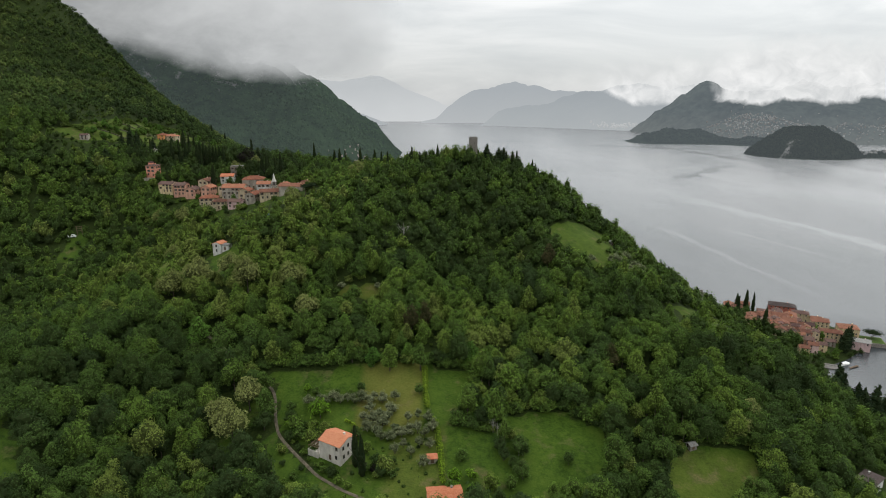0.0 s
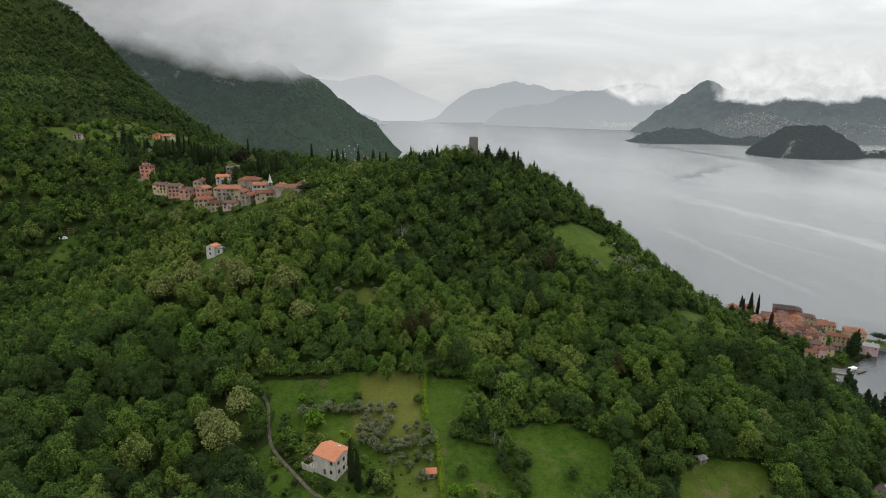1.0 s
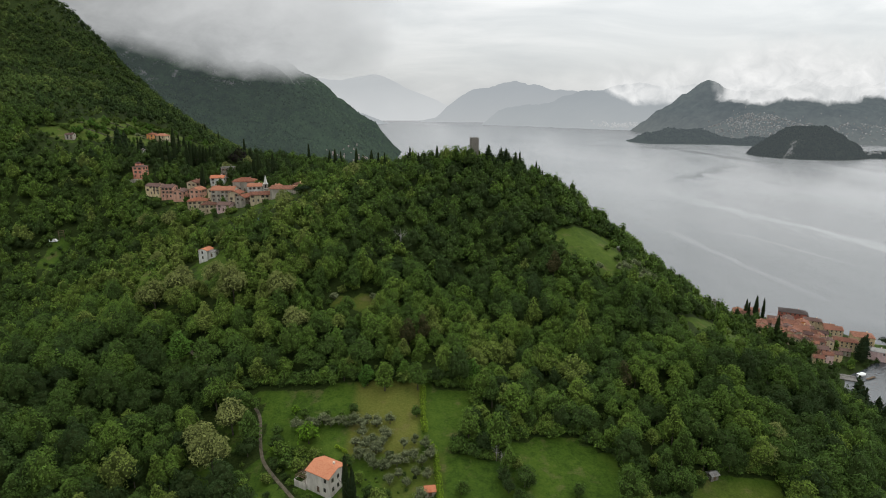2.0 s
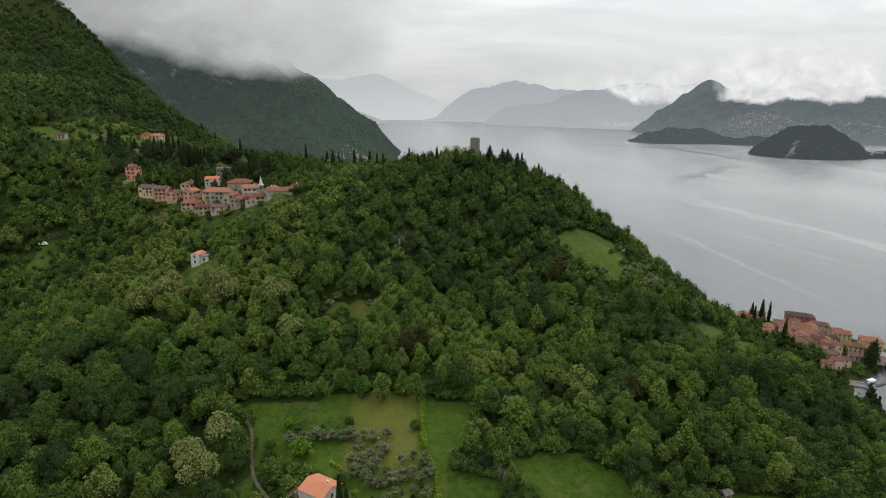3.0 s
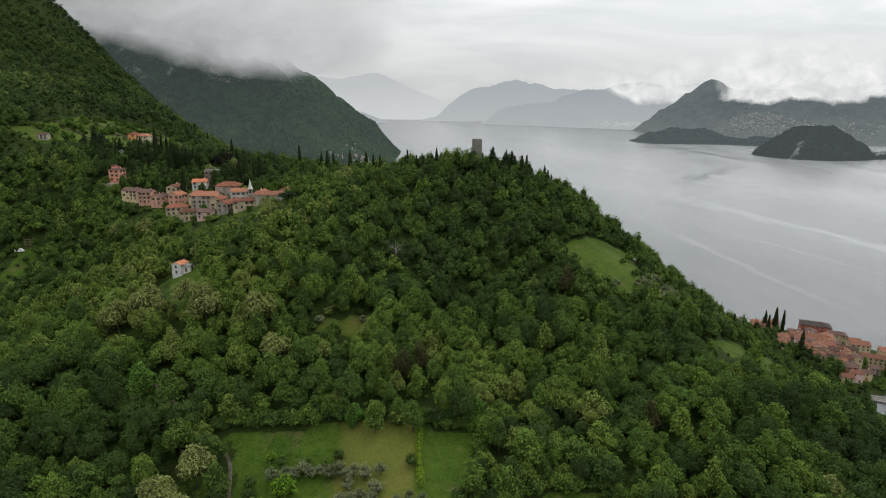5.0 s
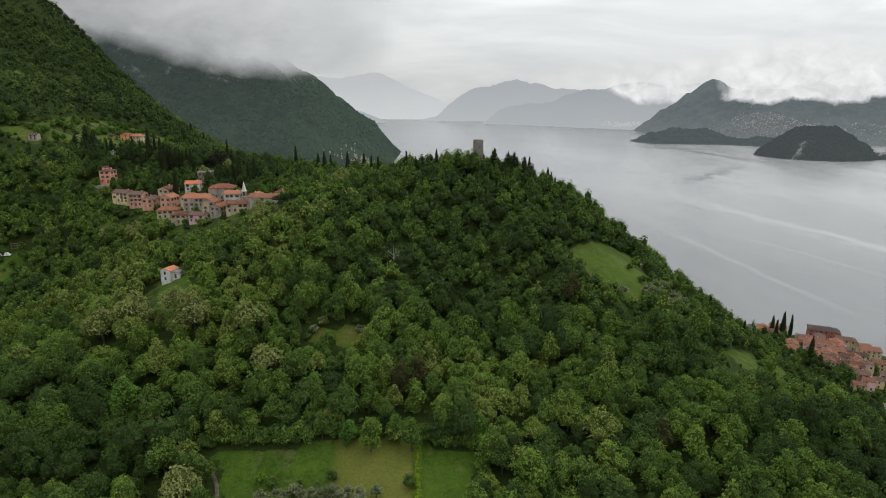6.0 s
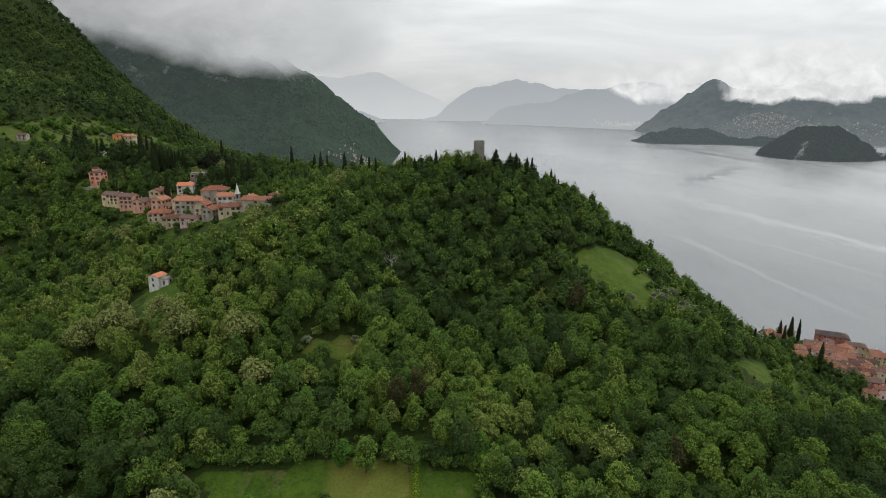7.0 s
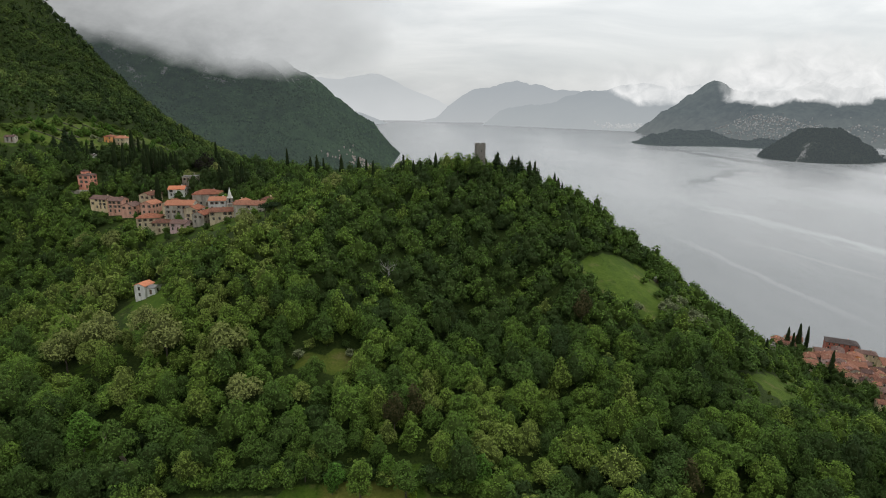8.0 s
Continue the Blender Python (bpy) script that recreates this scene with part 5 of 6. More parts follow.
def build_far_woods():
    rng = np.random.default_rng(31)
    px, py = rng.uniform(-1050, -150, 24000), rng.uniform(1430, 2100, 24000)
    green = (np.hypot((px + 200) / 46, (py - 1552) / 44) > 1) & (rng.uniform(0, 260, 24000) > dark_mountain(px, py) - 80) & (np.sin(px / 47 + 2 * np.sin(py / 61)) + np.sin(py / 37 + px / 90) + rng.normal(0, 0.7, 24000) < 1.3)
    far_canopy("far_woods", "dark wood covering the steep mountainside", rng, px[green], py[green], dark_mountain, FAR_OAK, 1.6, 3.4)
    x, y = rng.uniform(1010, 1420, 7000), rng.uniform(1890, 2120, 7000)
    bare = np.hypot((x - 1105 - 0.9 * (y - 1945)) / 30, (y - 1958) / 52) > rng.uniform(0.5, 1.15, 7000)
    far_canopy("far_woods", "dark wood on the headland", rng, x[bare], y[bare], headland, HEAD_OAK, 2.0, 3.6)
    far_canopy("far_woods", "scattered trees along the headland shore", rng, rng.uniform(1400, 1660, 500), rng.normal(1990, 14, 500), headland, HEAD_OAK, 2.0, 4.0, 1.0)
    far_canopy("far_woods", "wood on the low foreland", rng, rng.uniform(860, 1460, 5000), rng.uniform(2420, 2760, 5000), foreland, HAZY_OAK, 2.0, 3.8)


# ---- houses ----
def box(bm, x0, x1, y0, y1, z0, z1):
    v = [bm.verts.new((x, y, z)) for z in (z0, z1) for x, y in ((x0, y0), (x1, y0), (x1, y1), (x0, y1))]
    for f in ((3, 2, 1, 0), (4, 5, 6, 7), (0, 1, 5, 4), (1, 2, 6, 5), (2, 3, 7, 6), (3, 0, 4, 7)):
        bm.faces.new([v[i] for i in f])


def part(name, bm, mat, parent, label=""):
    """A bmesh as one mesh object under a thing or a part."""
    me = bpy.data.meshes.new(name)
    bm.to_mesh(me)
    bm.free()
    me.materials.append(mat)
    ob = new(name, me)
    ob.parent = parent
    if label:
        ob["label"] = label
    return ob


def thing(name, x, y, z, turn, label, category, group=""):
    root = new(name)
    root.matrix_world = pose(x, y, z, 0, 0, turn)
    return tagged(root, label, category, group)


def boxes_mesh(name, mat, *boxes):
    bm = bmesh.new()
    for b in boxes:
        box(bm, *b)
    me = bpy.data.meshes.new(name)
    bm.to_mesh(me)
    bm.free()
    me.materials.append(mat)
    return me


# A window lies in the plane y = 0 and looks towards -y: a frame round a pane set back in it, and two shutters.
def window_meshes(w, h, stone, shutter_mat):
    e = 0.09
    surround = boxes_mesh("frame", stone, (-w / 2 - e, w / 2 + e, -0.05, 0.02, h / 2, h / 2 + e), (-w / 2 - e, w / 2 + e, -0.08, 0.02, -h / 2 - e, -h / 2),
                          (-w / 2 - e, -w / 2, -0.05, 0.02, -h / 2, h / 2), (w / 2, w / 2 + e, -0.05, 0.02, -h / 2, h / 2), (-0.03, 0.03, -0.03, 0.0, -h / 2, h / 2))
    pane = boxes_mesh("pane", GLASS, (-w / 2, w / 2, -0.012, 0.02, -h / 2, h / 2))
    shutter = boxes_mesh("shutter", shutter_mat, (-w / 4, w / 4, -0.07, -0.025, -h / 2 - 0.03, h / 2 + 0.03))
    return surround, pane, shutter


WINDOWS = {k: window_meshes(0.95, 1.45, GREY_WALL, m) for k, m in (("green", GREEN_PAINT), ("brown", WOOD), ("white", WHITE_PAINT))}
DOOR = boxes_mesh("door", WOOD, (-0.55, 0.55, -0.04, 0.02, 0, 2.1))


def house(name, label, x, y, w, d, h, turn, wall_mat, roof_mat, roof="gable", pitch=0.40, floors=2, style="brown", shutters=True, chimneys=1, group="", z=None, cols=2.7, cleared=None):
    """A house with its walls, roof, chimneys, windows and door. w runs along the ridge."""
    z = float(ground_z(x, y)) if z is None else z
    CLEARED.append((x, y, cleared if cleared is not None else max(w, d) * 0.5 + 3.0))
    root = thing(name, x, y, z, turn, label, "house", group)
    rise = pitch * d / 2
    bm = bmesh.new()
    if roof == "gable":
        ring = [(-d / 2, -4), (d / 2, -4), (d / 2, h), (0, h + rise - 0.05), (-d / 2, h)]
        ends = [[bm.verts.new((sx, a, b)) for a, b in ring] for sx in (-w / 2, w / 2)]
        bm.faces.new(ends[0][::-1])
        bm.faces.new(ends[1])
        for i in range(5):
            j = (i + 1) % 5
            bm.faces.new((ends[0][i], ends[0][j], ends[1][j], ends[1][i]))
        bmesh.ops.recalc_face_normals(bm, faces=bm.faces)
    else:
        box(bm, -w / 2, w / 2, -d / 2, d / 2, -4, h)
    part("wall", bm, wall_mat, root)
    bm = bmesh.new()
    o, t = 0.45, 0.20
    if roof == "gable":
        for s in (-1, 1):
            lo, hi = h - o * pitch, h + rise
            ring = [(s * (d / 2 + o), lo), (0, hi), (0, hi + t), (s * (d / 2 + o), lo + t)]
            ends = [[bm.verts.new((sx, a, b)) for a, b in ring] for sx in (-w / 2 - 0.3, w / 2 + 0.3)]
            bm.faces.new(ends[0])
            bm.faces.new(ends[1][::-1])
            for i in range(4):
                j = (i + 1) % 4
                bm.faces.new((ends[0][i], ends[1][i], ends[1][j], ends[0][j]))
    elif roof == "flat":
        box(bm, -w / 2 - 0.15, w / 2 + 0.15, -d / 2 - 0.15, d / 2 + 0.15, h, h + 0.35)
    else:
        run = max(w / 2 - d / 2, 0.0)
        low = [(sx * (w / 2 + o), sy * (d / 2 + o)) for sx, sy in ((-1, -1), (1, -1), (1, 1), (-1, 1))]
        b0 = [bm.verts.new((a, b, h - 0.05)) for a, b in low]
        b1 = [bm.verts.new((a, b, h + t - 0.05)) for a, b in low]
        r0, r1 = bm.verts.new((-run - 0.01, 0, h + rise + t)), bm.verts.new((run + 0.01, 0, h + rise + t))
        bm.faces.new(b0[::-1])
        for i in range(4):
            j = (i + 1) % 4
            bm.faces.new((b0[i], b0[j], b1[j], b1[i]))
        bm.faces.new((b1[0], b1[1], r1, r0))
        bm.faces.new((b1[1], b1[2], r1))
        bm.faces.new((b1[2], b1[3], r0, r1))
        bm.faces.new((b1[3], b1[0], r0))
    bmesh.ops.recalc_face_normals(bm, faces=bm.faces)
    roof_ob = part("roof", bm, roof_mat, root)
    for c in range(chimneys):
        cx, cy = (w * (0.22 - 0.4 * c), d * (0.16 - 0.3 * c))
        top = h + rise * (1 - abs(cy) / (d / 2)) + 0.9
        bm = bmesh.new()
        box(bm, cx - 0.32, cx + 0.32, cy - 0.28, cy + 0.28, h, top)
        box(bm, cx - 0.40, cx + 0.40, cy - 0.36, cy + 0.36, top, top + 0.12)
        part("chimney", bm, wall_mat, roof_ob)
    surround, pane, shutter = WINDOWS[style]
    storey = h / floors
    pick = random.Random(int(x * 13 + y * 7))
    for side, (length, depth, heading) in enumerate(((w, d, 0), (d, w, 90), (w, d, 180), (d, w, 270))):
        n = max(1, int((length - 0.8) / cols))
        for f in range(floors):
            for i in range(n):
                a, zz = (i + 0.5 - n / 2) * (length - 0.6) / n, f * storey + storey * 0.56
                if f == 0 and i == n // 2 and side in (0, 2):
                    ob = new("door", DOOR)
                    ob.parent, ob.matrix_local = root, pose(0, 0, 0, 0, 0, heading) @ pose(a, -depth / 2, 0.02)
                    continue
                if pick.random() < 0.22:
                    continue
                win = new("window", surround)
                win.parent, win.matrix_local = root, pose(0, 0, 0, 0, 0, heading) @ pose(a + pick.uniform(-0.25, 0.25), -depth / 2, zz + pick.uniform(-0.12, 0.12))
                new("pane", pane).parent = win
                if shutters and f:
                    for s in (-1, 1):
                        leaf = new("shutter", shutter)
                        leaf.parent, leaf.matrix_local = win, pose(s * 0.80, 0, 0)
    return root


def castle_tower():
    x, y, top, half = 22.2, 446, 173.8, 2.6
    base = float(ground_z(x, y)) - 1
    CLEARED.append((x, y, 4))
    root = thing("castle_tower", x, y, base, 12, "square grey stone castle tower with battlements on the hilltop", "tower")
    h = top - base - 0.9
    bm = bmesh.new()
    box(bm, -half, half, -half, half, 0, h)
    part("wall", bm, STONE_WALL, root)
    bm = bmesh.new()
    box(bm, -half - 0.12, half + 0.12, -half - 0.12, half + 0.12, h - 0.7, h - 0.45)
    part("string_course", bm, STONE_WALL, root)
    merlon = boxes_mesh("merlon", STONE_WALL, (-0.5, 0.5, -0.3, 0.3, 0, 1.0))
    for turn in (0, 90, 180, 270):
        for a in (-1.75, 0, 1.75):
            ob = new("merlon", merlon)
            ob.parent, ob.matrix_local = root, pose(0, 0, 0, 0, 0, turn) @ pose(a * 0.98, -half + 0.3, h)
    slit = boxes_mesh("window", GLASS, (-0.22, 0.22, -0.03, 0.03, -0.7, 0.7))
    for turn in (0, 90, 180, 270):
        ob = new("window", slit)
        ob.parent, ob.matrix_local = root, pose(0, 0, 0, 0, 0, turn) @ pose(0.2, -half, h - 3.4)


def bell_tower(x, y, top):
    base = float(ground_z(x, y)) - 1
    CLEARED.append((x, y, 4))
    root = thing("bell_tower", x, y, base, 8, "slender grey church bell tower with a pale pointed spire", "tower")
    h = top - base - 6.0
    bm = bmesh.new()
    box(bm, -1.4, 1.4, -1.4, 1.4, 0, h)
    part("wall", bm, GREY_WALL, root)
    bm = bmesh.new()
    box(bm, -1.6, 1.6, -1.6, 1.6, h, h + 0.3)
    box(bm, -1.55, 1.55, -1.55, 1.55, h - 3.3, h - 3.05)
    part("cornice", bm, WHITE_WALL, root)
    bm = bmesh.new()
    bmesh.ops.create_cone(bm, segments=8, radius1=1.35, radius2=0.05, depth=5.7, cap_ends=True, matrix=pose(0, 0, h + 0.3 + 2.85))
    part("spire", bm, WHITE_WALL, root, "pale grey spire")
    bell = boxes_mesh("opening", GLASS, (-0.45, 0.45, -0.04, 0.04, -1.1, 1.1))
    for turn in (0, 90, 180, 270):
        ob = new("opening", bell)
        ob.parent, ob.matrix_local = root, pose(0, 0, 0, 0, 0, turn) @ pose(0, -1.4, h - 1.5)


def build_houses():
    # the farm in the meadow
    house("farmhouse", "white two-storey farmhouse with a new orange tiled roof", -39.5, 199, 10.0, 9.0, 6.8, -31, LIME_WALL, BRIGHT_CLAY, "gable", 0.36, 2, "brown", False, 1, cleared=9)
    house("shed", "small garden shed with an orange tiled roof beside the hedge", -4, 193.5, 3.4, 2.8, 2.0, 8, GREY_WALL, BRIGHT_CLAY, "gable", 0.4, 1, "brown", False, 0, cleared=5)
    house("farmhouse", "low farmhouse with an orange tiled roof at the meadow foot", 0.5, 174, 11.5, 8, 4.6, 6, GREY_WALL, BRIGHT_CLAY, "gable", 0.38, 2, "brown", False, 1, cleared=8)
    house("hut", "small stone hut with a pale roof at the pasture edge", 97, 207, 3.2, 2.6, 1.8, 20, STONE_WALL, SLATE, "gable", 0.5, 1, "brown", False, 0, cleared=3)
    house("villa", "long white house with a brown roof among dark trees", 169, 207, 12, 6.5, 4.2, 35, WHITE_WALL, DARK_TILES, "hip", 0.4, 1, "white", False, 1, cleared=9)
    house("cottage", "small white cottage with an orange roof on a lawn", -132, 343, 6.0, 5.5, 5.6, 75, WHITE_WALL, BRIGHT_CLAY, "gable", 0.35, 2, "brown", False, 0, cleared=7)
    house("annex", "small white annex with a grey roof beside the cottage", -127.5, 342, 4.5, 4, 3.0, -12, WHITE_WALL, SLATE, "gable", 0.3, 1, "brown", False, 0, cleared=4)
    house("villa", "cream villa with a tiled roof on the upper terraces", -256, 574, 11, 8, 5.6, -12, CREAM_WALL, RED_CLAY, "hip", 0.45, 2, "brown", False, 1, cleared=10)
    house("villa_wing", "orange wing of the villa with a low tiled roof", -264, 573, 7, 7, 5.0, -12, ORANGE_WALL, RED_CLAY, "hip", 0.42, 2, "brown", False, 0, cleared=6)
    pink_villa = house("villa", "tall salmon-pink villa with a roof turret above the village", -232, 480, 8.0, 7.6, 8.2, -6, SALMON_WALL, BROWN_CLAY, "hip", 0.35, 3, "green", True, 1, cleared=9)
    bm = bmesh.new()
    box(bm, -2.8, 0.4, -1.6, 1.6, 8.0, 10.6)
    part("turret", bm, SALMON_WALL, pink_villa)
    bm = bmesh.new()
    box(bm, -3.2, 0.8, -2.0, 2.0, 10.6, 10.85)
    bmesh.ops.create_cone(bm, segments=4, radius1=2.7, radius2=0.1, depth=0.9, cap_ends=True, matrix=pose(-1.2, 0, 11.3, 0, 0, 45))
    part("turret_roof", bm, BROWN_CLAY, pink_villa)
    bm = bmesh.new()
    box(bm, -7, 5, -8.0, -4.6, -4, -0.9)
    part("terrace", bm, GREY_WALL, pink_villa, "pale walled terrace before the villa")
    house("house", "weathered grey house with a brown roof on the slope", -310, 526, 6.5, 5.5, 3.4, 10, GREY_WALL, BROWN_CLAY, "gable", 0.4, 2, "brown", False, 1, cleared=8)
    house("house", "white house half hidden among dark conifers", -247, 514, 7, 6, 4.0, -10, WHITE_WALL, DARK_TILES, "gable", 0.35, 2, "green", True, 1, cleared=7)
    house("boathouse", "small boathouse with a red tiled roof at the water", 286, 338, 8, 6, 3.2, 30, CREAM_WALL, RED_CLAY, "gable", 0.4, 1, "brown", False, 0, z=1.0, cleared=6)
    house("hut", "small stone hut beside the castle meadow", 116, 399, 3.4, 2.8, 2.6, 15, STONE_WALL, SLATE, "flat", 0.3, 1, "brown", False, 0, cleared=4)
    ruin = thing("ruined_wall", 170, 374, float(ground_z(170, 374)), 20, "tall fragment of a ruined grey stone wall", "ruin")
    for k, (a, b, tall) in enumerate(((-1.6, -0.4, 13.5), (-0.4, 0.6, 14.5), (0.6, 1.5, 12.6))):
        bm = bmesh.new()
        box(bm, a, b, -0.5, 0.5, -3, tall)
        part("wall", bm, STONE_WALL, ruin)
    village = "houses of the hill village"
    for x, y, w, d, h, turn, wall, roof, kind, floors, label in (
            (-211, 458, 12, 8, 6.8, -14, YELLOW_WALL, BROWN_CLAY, "gable", 3, "weathered ochre terraced house with an old brown roof"),
            (-199, 453, 9, 8, 8.5, -4, PINK_WALL, BROWN_CLAY, "gable", 3, "pink terraced house with a brown tiled roof"),
            (-189, 449, 9, 8, 6.2, 82, PINK_WALL, BROWN_CLAY, "gable", 2, "small pink house with a clay roof"),
            (-182, 460, 11, 8, 7, 75, CREAM_WALL, CLAY, "gable", 2, "cream house with a long clay roof"),
            (-171, 434, 13, 9, 6, 12, CREAM_WALL, RED_CLAY, "hip", 2, "cream house with a hipped clay roof"),
            (-153, 437, 16, 10, 9.5, 2, GREY_WALL, RED_CLAY, "gable", 3, "tall pale grey stone house with a clay roof"),
            (-146, 418, 10, 7, 5, -12, ROSE_WALL, BROWN_CLAY, "gable", 2, "low rose-coloured house with a brown roof"),
            (-134, 420, 9, 8, 6.5, 70, GREY_WALL, RED_CLAY, "gable", 2, "grey gabled house with an orange roof"),
            (-122, 417, 13, 8, 5.8, 14, CREAM_WALL, CLAY, "gable", 2, "cream house with regular windows and a clay roof"),
            (-143, 452, 16, 11, 8, 10, GREY_WALL, RED_CLAY, "hip", 2, "large hall with a broad orange hipped roof"),
            (-105, 415, 17, 8, 5.4, -6, GREY_WALL, CLAY, "gable", 2, "long grey church building with a brown-orange roof"),
            (-169, 470, 10, 8, 5.4, 6, WHITE_WALL, BRIGHT_CLAY, "gable", 2, "white house with an orange tiled roof"),
            (-166, 484, 9, 7, 8, 4, GREY_WALL, SLATE, "flat", 2, "plain grey flat-roofed house"),
            (-131, 437, 10, 8, 7, 5, WHITE_WALL, RED_CLAY, "gable", 2, "white house with an orange roof by the church"),
            (-113, 424, 9, 7, 6.5, 80, CREAM_WALL, RED_CLAY, "gable", 2, "cream gabled house with an orange roof"),
            (-160, 424, 9, 8, 6, 5, CREAM_WALL, CLAY, "hip", 2, "cream house with an old clay roof"),
            (-176, 447, 9, 8, 7.5, 78, PINK_WALL, RED_CLAY, "gable", 2, "pink gabled house in the village street"),
            (-142, 428, 9, 8, 8, 84, CREAM_WALL, RED_CLAY, "gable", 3, "tall cream gabled house with an orange roof"),
            (-97, 420, 6, 6, 5.5, 0, YELLOW_WALL, CLAY, "hip", 2, "small yellow house beside the church"),
            (-163, 447, 9, 8, 7, 80, CREAM_WALL, RED_CLAY, "gable", 2, "cream gabled house in the village middle")):
        house("house", label, x, y, w, d, h * 0.86, turn, wall, roof, kind, 0.42, floors, "brown", floors > 1, 1, village)
    CLEARED.extend([(-258, 556, 10), (-266, 558, 8), (-250, 552, 8), (-168, 461, 8), (-100, 404, 8), (-92, 408, 8), (-108, 402, 7), (173, 200, 9), (166, 197, 7), (-171, 511, 8), (-174, 504, 6), (-205, 446, 7), (-190, 440, 7), (-165, 424, 7), (-150, 410, 7), (-135, 406, 7), (-118, 406, 7), (-104, 403, 7), (-134, 334, 9), (-128, 324, 9), (-122, 315, 8), (-135, 350, 7), (-240, 470, 8), (-232, 468, 8), (-260, 563, 8), (-250, 563, 8), (-236, 470, 8), (-128, 301, 6), (-112, 303, 6), (-77, 287, 6), (-141, 297, 6), (-66, 270, 5), (-100, 292, 5), (-81, 226, 7), (-82, 207, 6), (-88, 214, 6), (-114, 259, 5), (-23.5, 247, 5), (-9.5, 249, 5), (-15, 267, 4), (-194, 500, 14), (-168, 512, 9), (-160, 508, 7), (-163, 500, 7), (-166, 494, 6), (-222, 505, 9), (-132, 472, 8), (-176, 440, 6), (-171, 424, 8), (-146, 408, 9), (-158, 414, 8), (-122, 404, 8), (-206, 450, 8), (-196, 444, 8), (-100, 396, 8)])
    bell_tower(-121.5, 429, 149.5)
    castle_tower()
    shore = "houses of the lakeside town"
    for x, y, w, d, h, turn, wall, roof, kind, floors, label in (
            (280, 540, 14, 10, 8, -20, CREAM_WALL, CLAY, "hip", 2, "broad house with a faded clay roof behind cypresses"),
            (322, 538, 26, 13, 11, -25, RED_WALL, DARK_TILES, "hip", 3, "large red house with a dark hipped roof"),
            (328, 517, 16, 10, 9, -25, CREAM_WALL, BROWN_CLAY, "hip", 3, "cream house with a brown roof"),
            (332, 496, 17, 11, 9, -15, CREAM_WALL, CLAY, "gable", 3, "beige lakeside house with a clay roof"),
            (280, 480, 10, 9, 7, 20, ORANGE_WALL, CLAY, "gable", 2, "orange house with a clay roof below the wood"),
            (300, 488, 14, 11, 9, -20, YELLOW_WALL, CLAY, "gable", 3, "beige-yellow house with a clay roof in the old town"),
            (291, 469, 9, 8, 8, 70, CREAM_WALL, RED_CLAY, "gable", 3, "narrow cream gabled house"),
            (302, 470, 9, 9, 8, 70, ROSE_WALL, CLAY, "gable", 3, "narrow rose gabled house"),
            (328, 472, 20, 11, 9, -22, YELLOW_WALL, CLAY, "hip", 3, "yellow-beige villa with a clay roof"),
            (350, 484, 18, 14, 10, -20, YELLOW_WALL, RED_CLAY, "hip", 3, "yellow villa with an orange hipped roof"),
            (344, 458, 16, 10, 8, -28, ROSE_WALL, SLATE, "gable", 2, "pale pink house with a grey roof at the water"),
            (296, 454, 13, 9, 8, -15, PINK_WALL, BROWN_CLAY, "gable", 3, "pink house with a dark brown roof"),
            (285, 438, 9, 8, 8, -20, YELLOW_WALL, CLAY, "gable", 3, "bright yellow house near the harbour"),
            (297, 446, 9, 8, 8, -20, ROSE_WALL, CLAY, "gable", 3, "rose-coloured house beside the harbour"),
            (307, 450, 8, 8, 7, -20, YELLOW_WALL, BROWN_CLAY, "gable", 2, "small yellow harbour house"),
            (301, 504, 15, 11, 9, -22, CREAM_WALL, CLAY, "gable", 3, "cream house with a mottled clay roof"),
            (287, 498, 13, 10, 8, 65, GREY_WALL, CLAY, "gable", 3, "grey house with a clay roof"),
            (296, 520, 14, 10, 8, -22, YELLOW_WALL, BROWN_CLAY, "gable", 3, "beige-yellow house with a weathered clay roof"),
            (314, 482, 11, 9, 9, -20, CREAM_WALL, BROWN_CLAY, "gable", 3, "cream house with a brown roof in the old town"),
            (277, 547, 17, 10, 7, 70, ORANGE_WALL, RED_CLAY, "gable", 2, "orange house with a broad roof by cypresses"),
            (292, 552, 15, 10, 7, -20, CREAM_WALL, CLAY, "gable", 2, "cream house with a weathered roof by cypresses"),
            (264, 488, 16, 10, 7, -15, CREAM_WALL, CLAY, "gable", 2, "cream house with a clay roof at the wood edge"),
            (308, 520, 13, 9, 8, 60, GREY_WALL, BROWN_CLAY, "gable", 3, "grey house with a brown roof"),
            (330, 536, 14, 10, 9, 65, CREAM_WALL, DARK_TILES, "hip", 3, "cream wing with a dark hipped roof"),
            (286, 510, 12, 9, 7, -18, PINK_WALL, CLAY, "gable", 2, "pink house with an uneven clay roof"),
            (275, 502, 12, 9, 7, 68, CREAM_WALL, RED_CLAY, "gable", 2, "cream house with an orange clay roof"),
            (309, 494, 12, 10, 8, 66, YELLOW_WALL, RED_CLAY, "gable", 3, "beige-yellow house with an orange clay roof"),
            (283, 487, 11, 9, 7, 68, ROSE_WALL, CLAY, "gable", 2, "rose house with a clay roof"),
            (276, 470, 10, 8, 7, -20, CREAM_WALL, RED_CLAY, "gable", 2, "cream house with an orange clay roof"),
            (320, 460, 9, 7, 5, -22, GREY_WALL, BROWN_CLAY, "gable", 2, "low grey boathouse with a brown roof"),
            (338, 510, 10, 9, 7, -20, CREAM_WALL, CLAY, "gable", 2, "cream house with a clay roof on the shore"),
            (312, 505, 11, 10, 9, 65, ORANGE_WALL, CLAY, "gable", 3, "orange house with a clay roof")):
        roof = {CLAY: TOWN_CLAY, RED_CLAY: CLAY}.get(roof, roof)
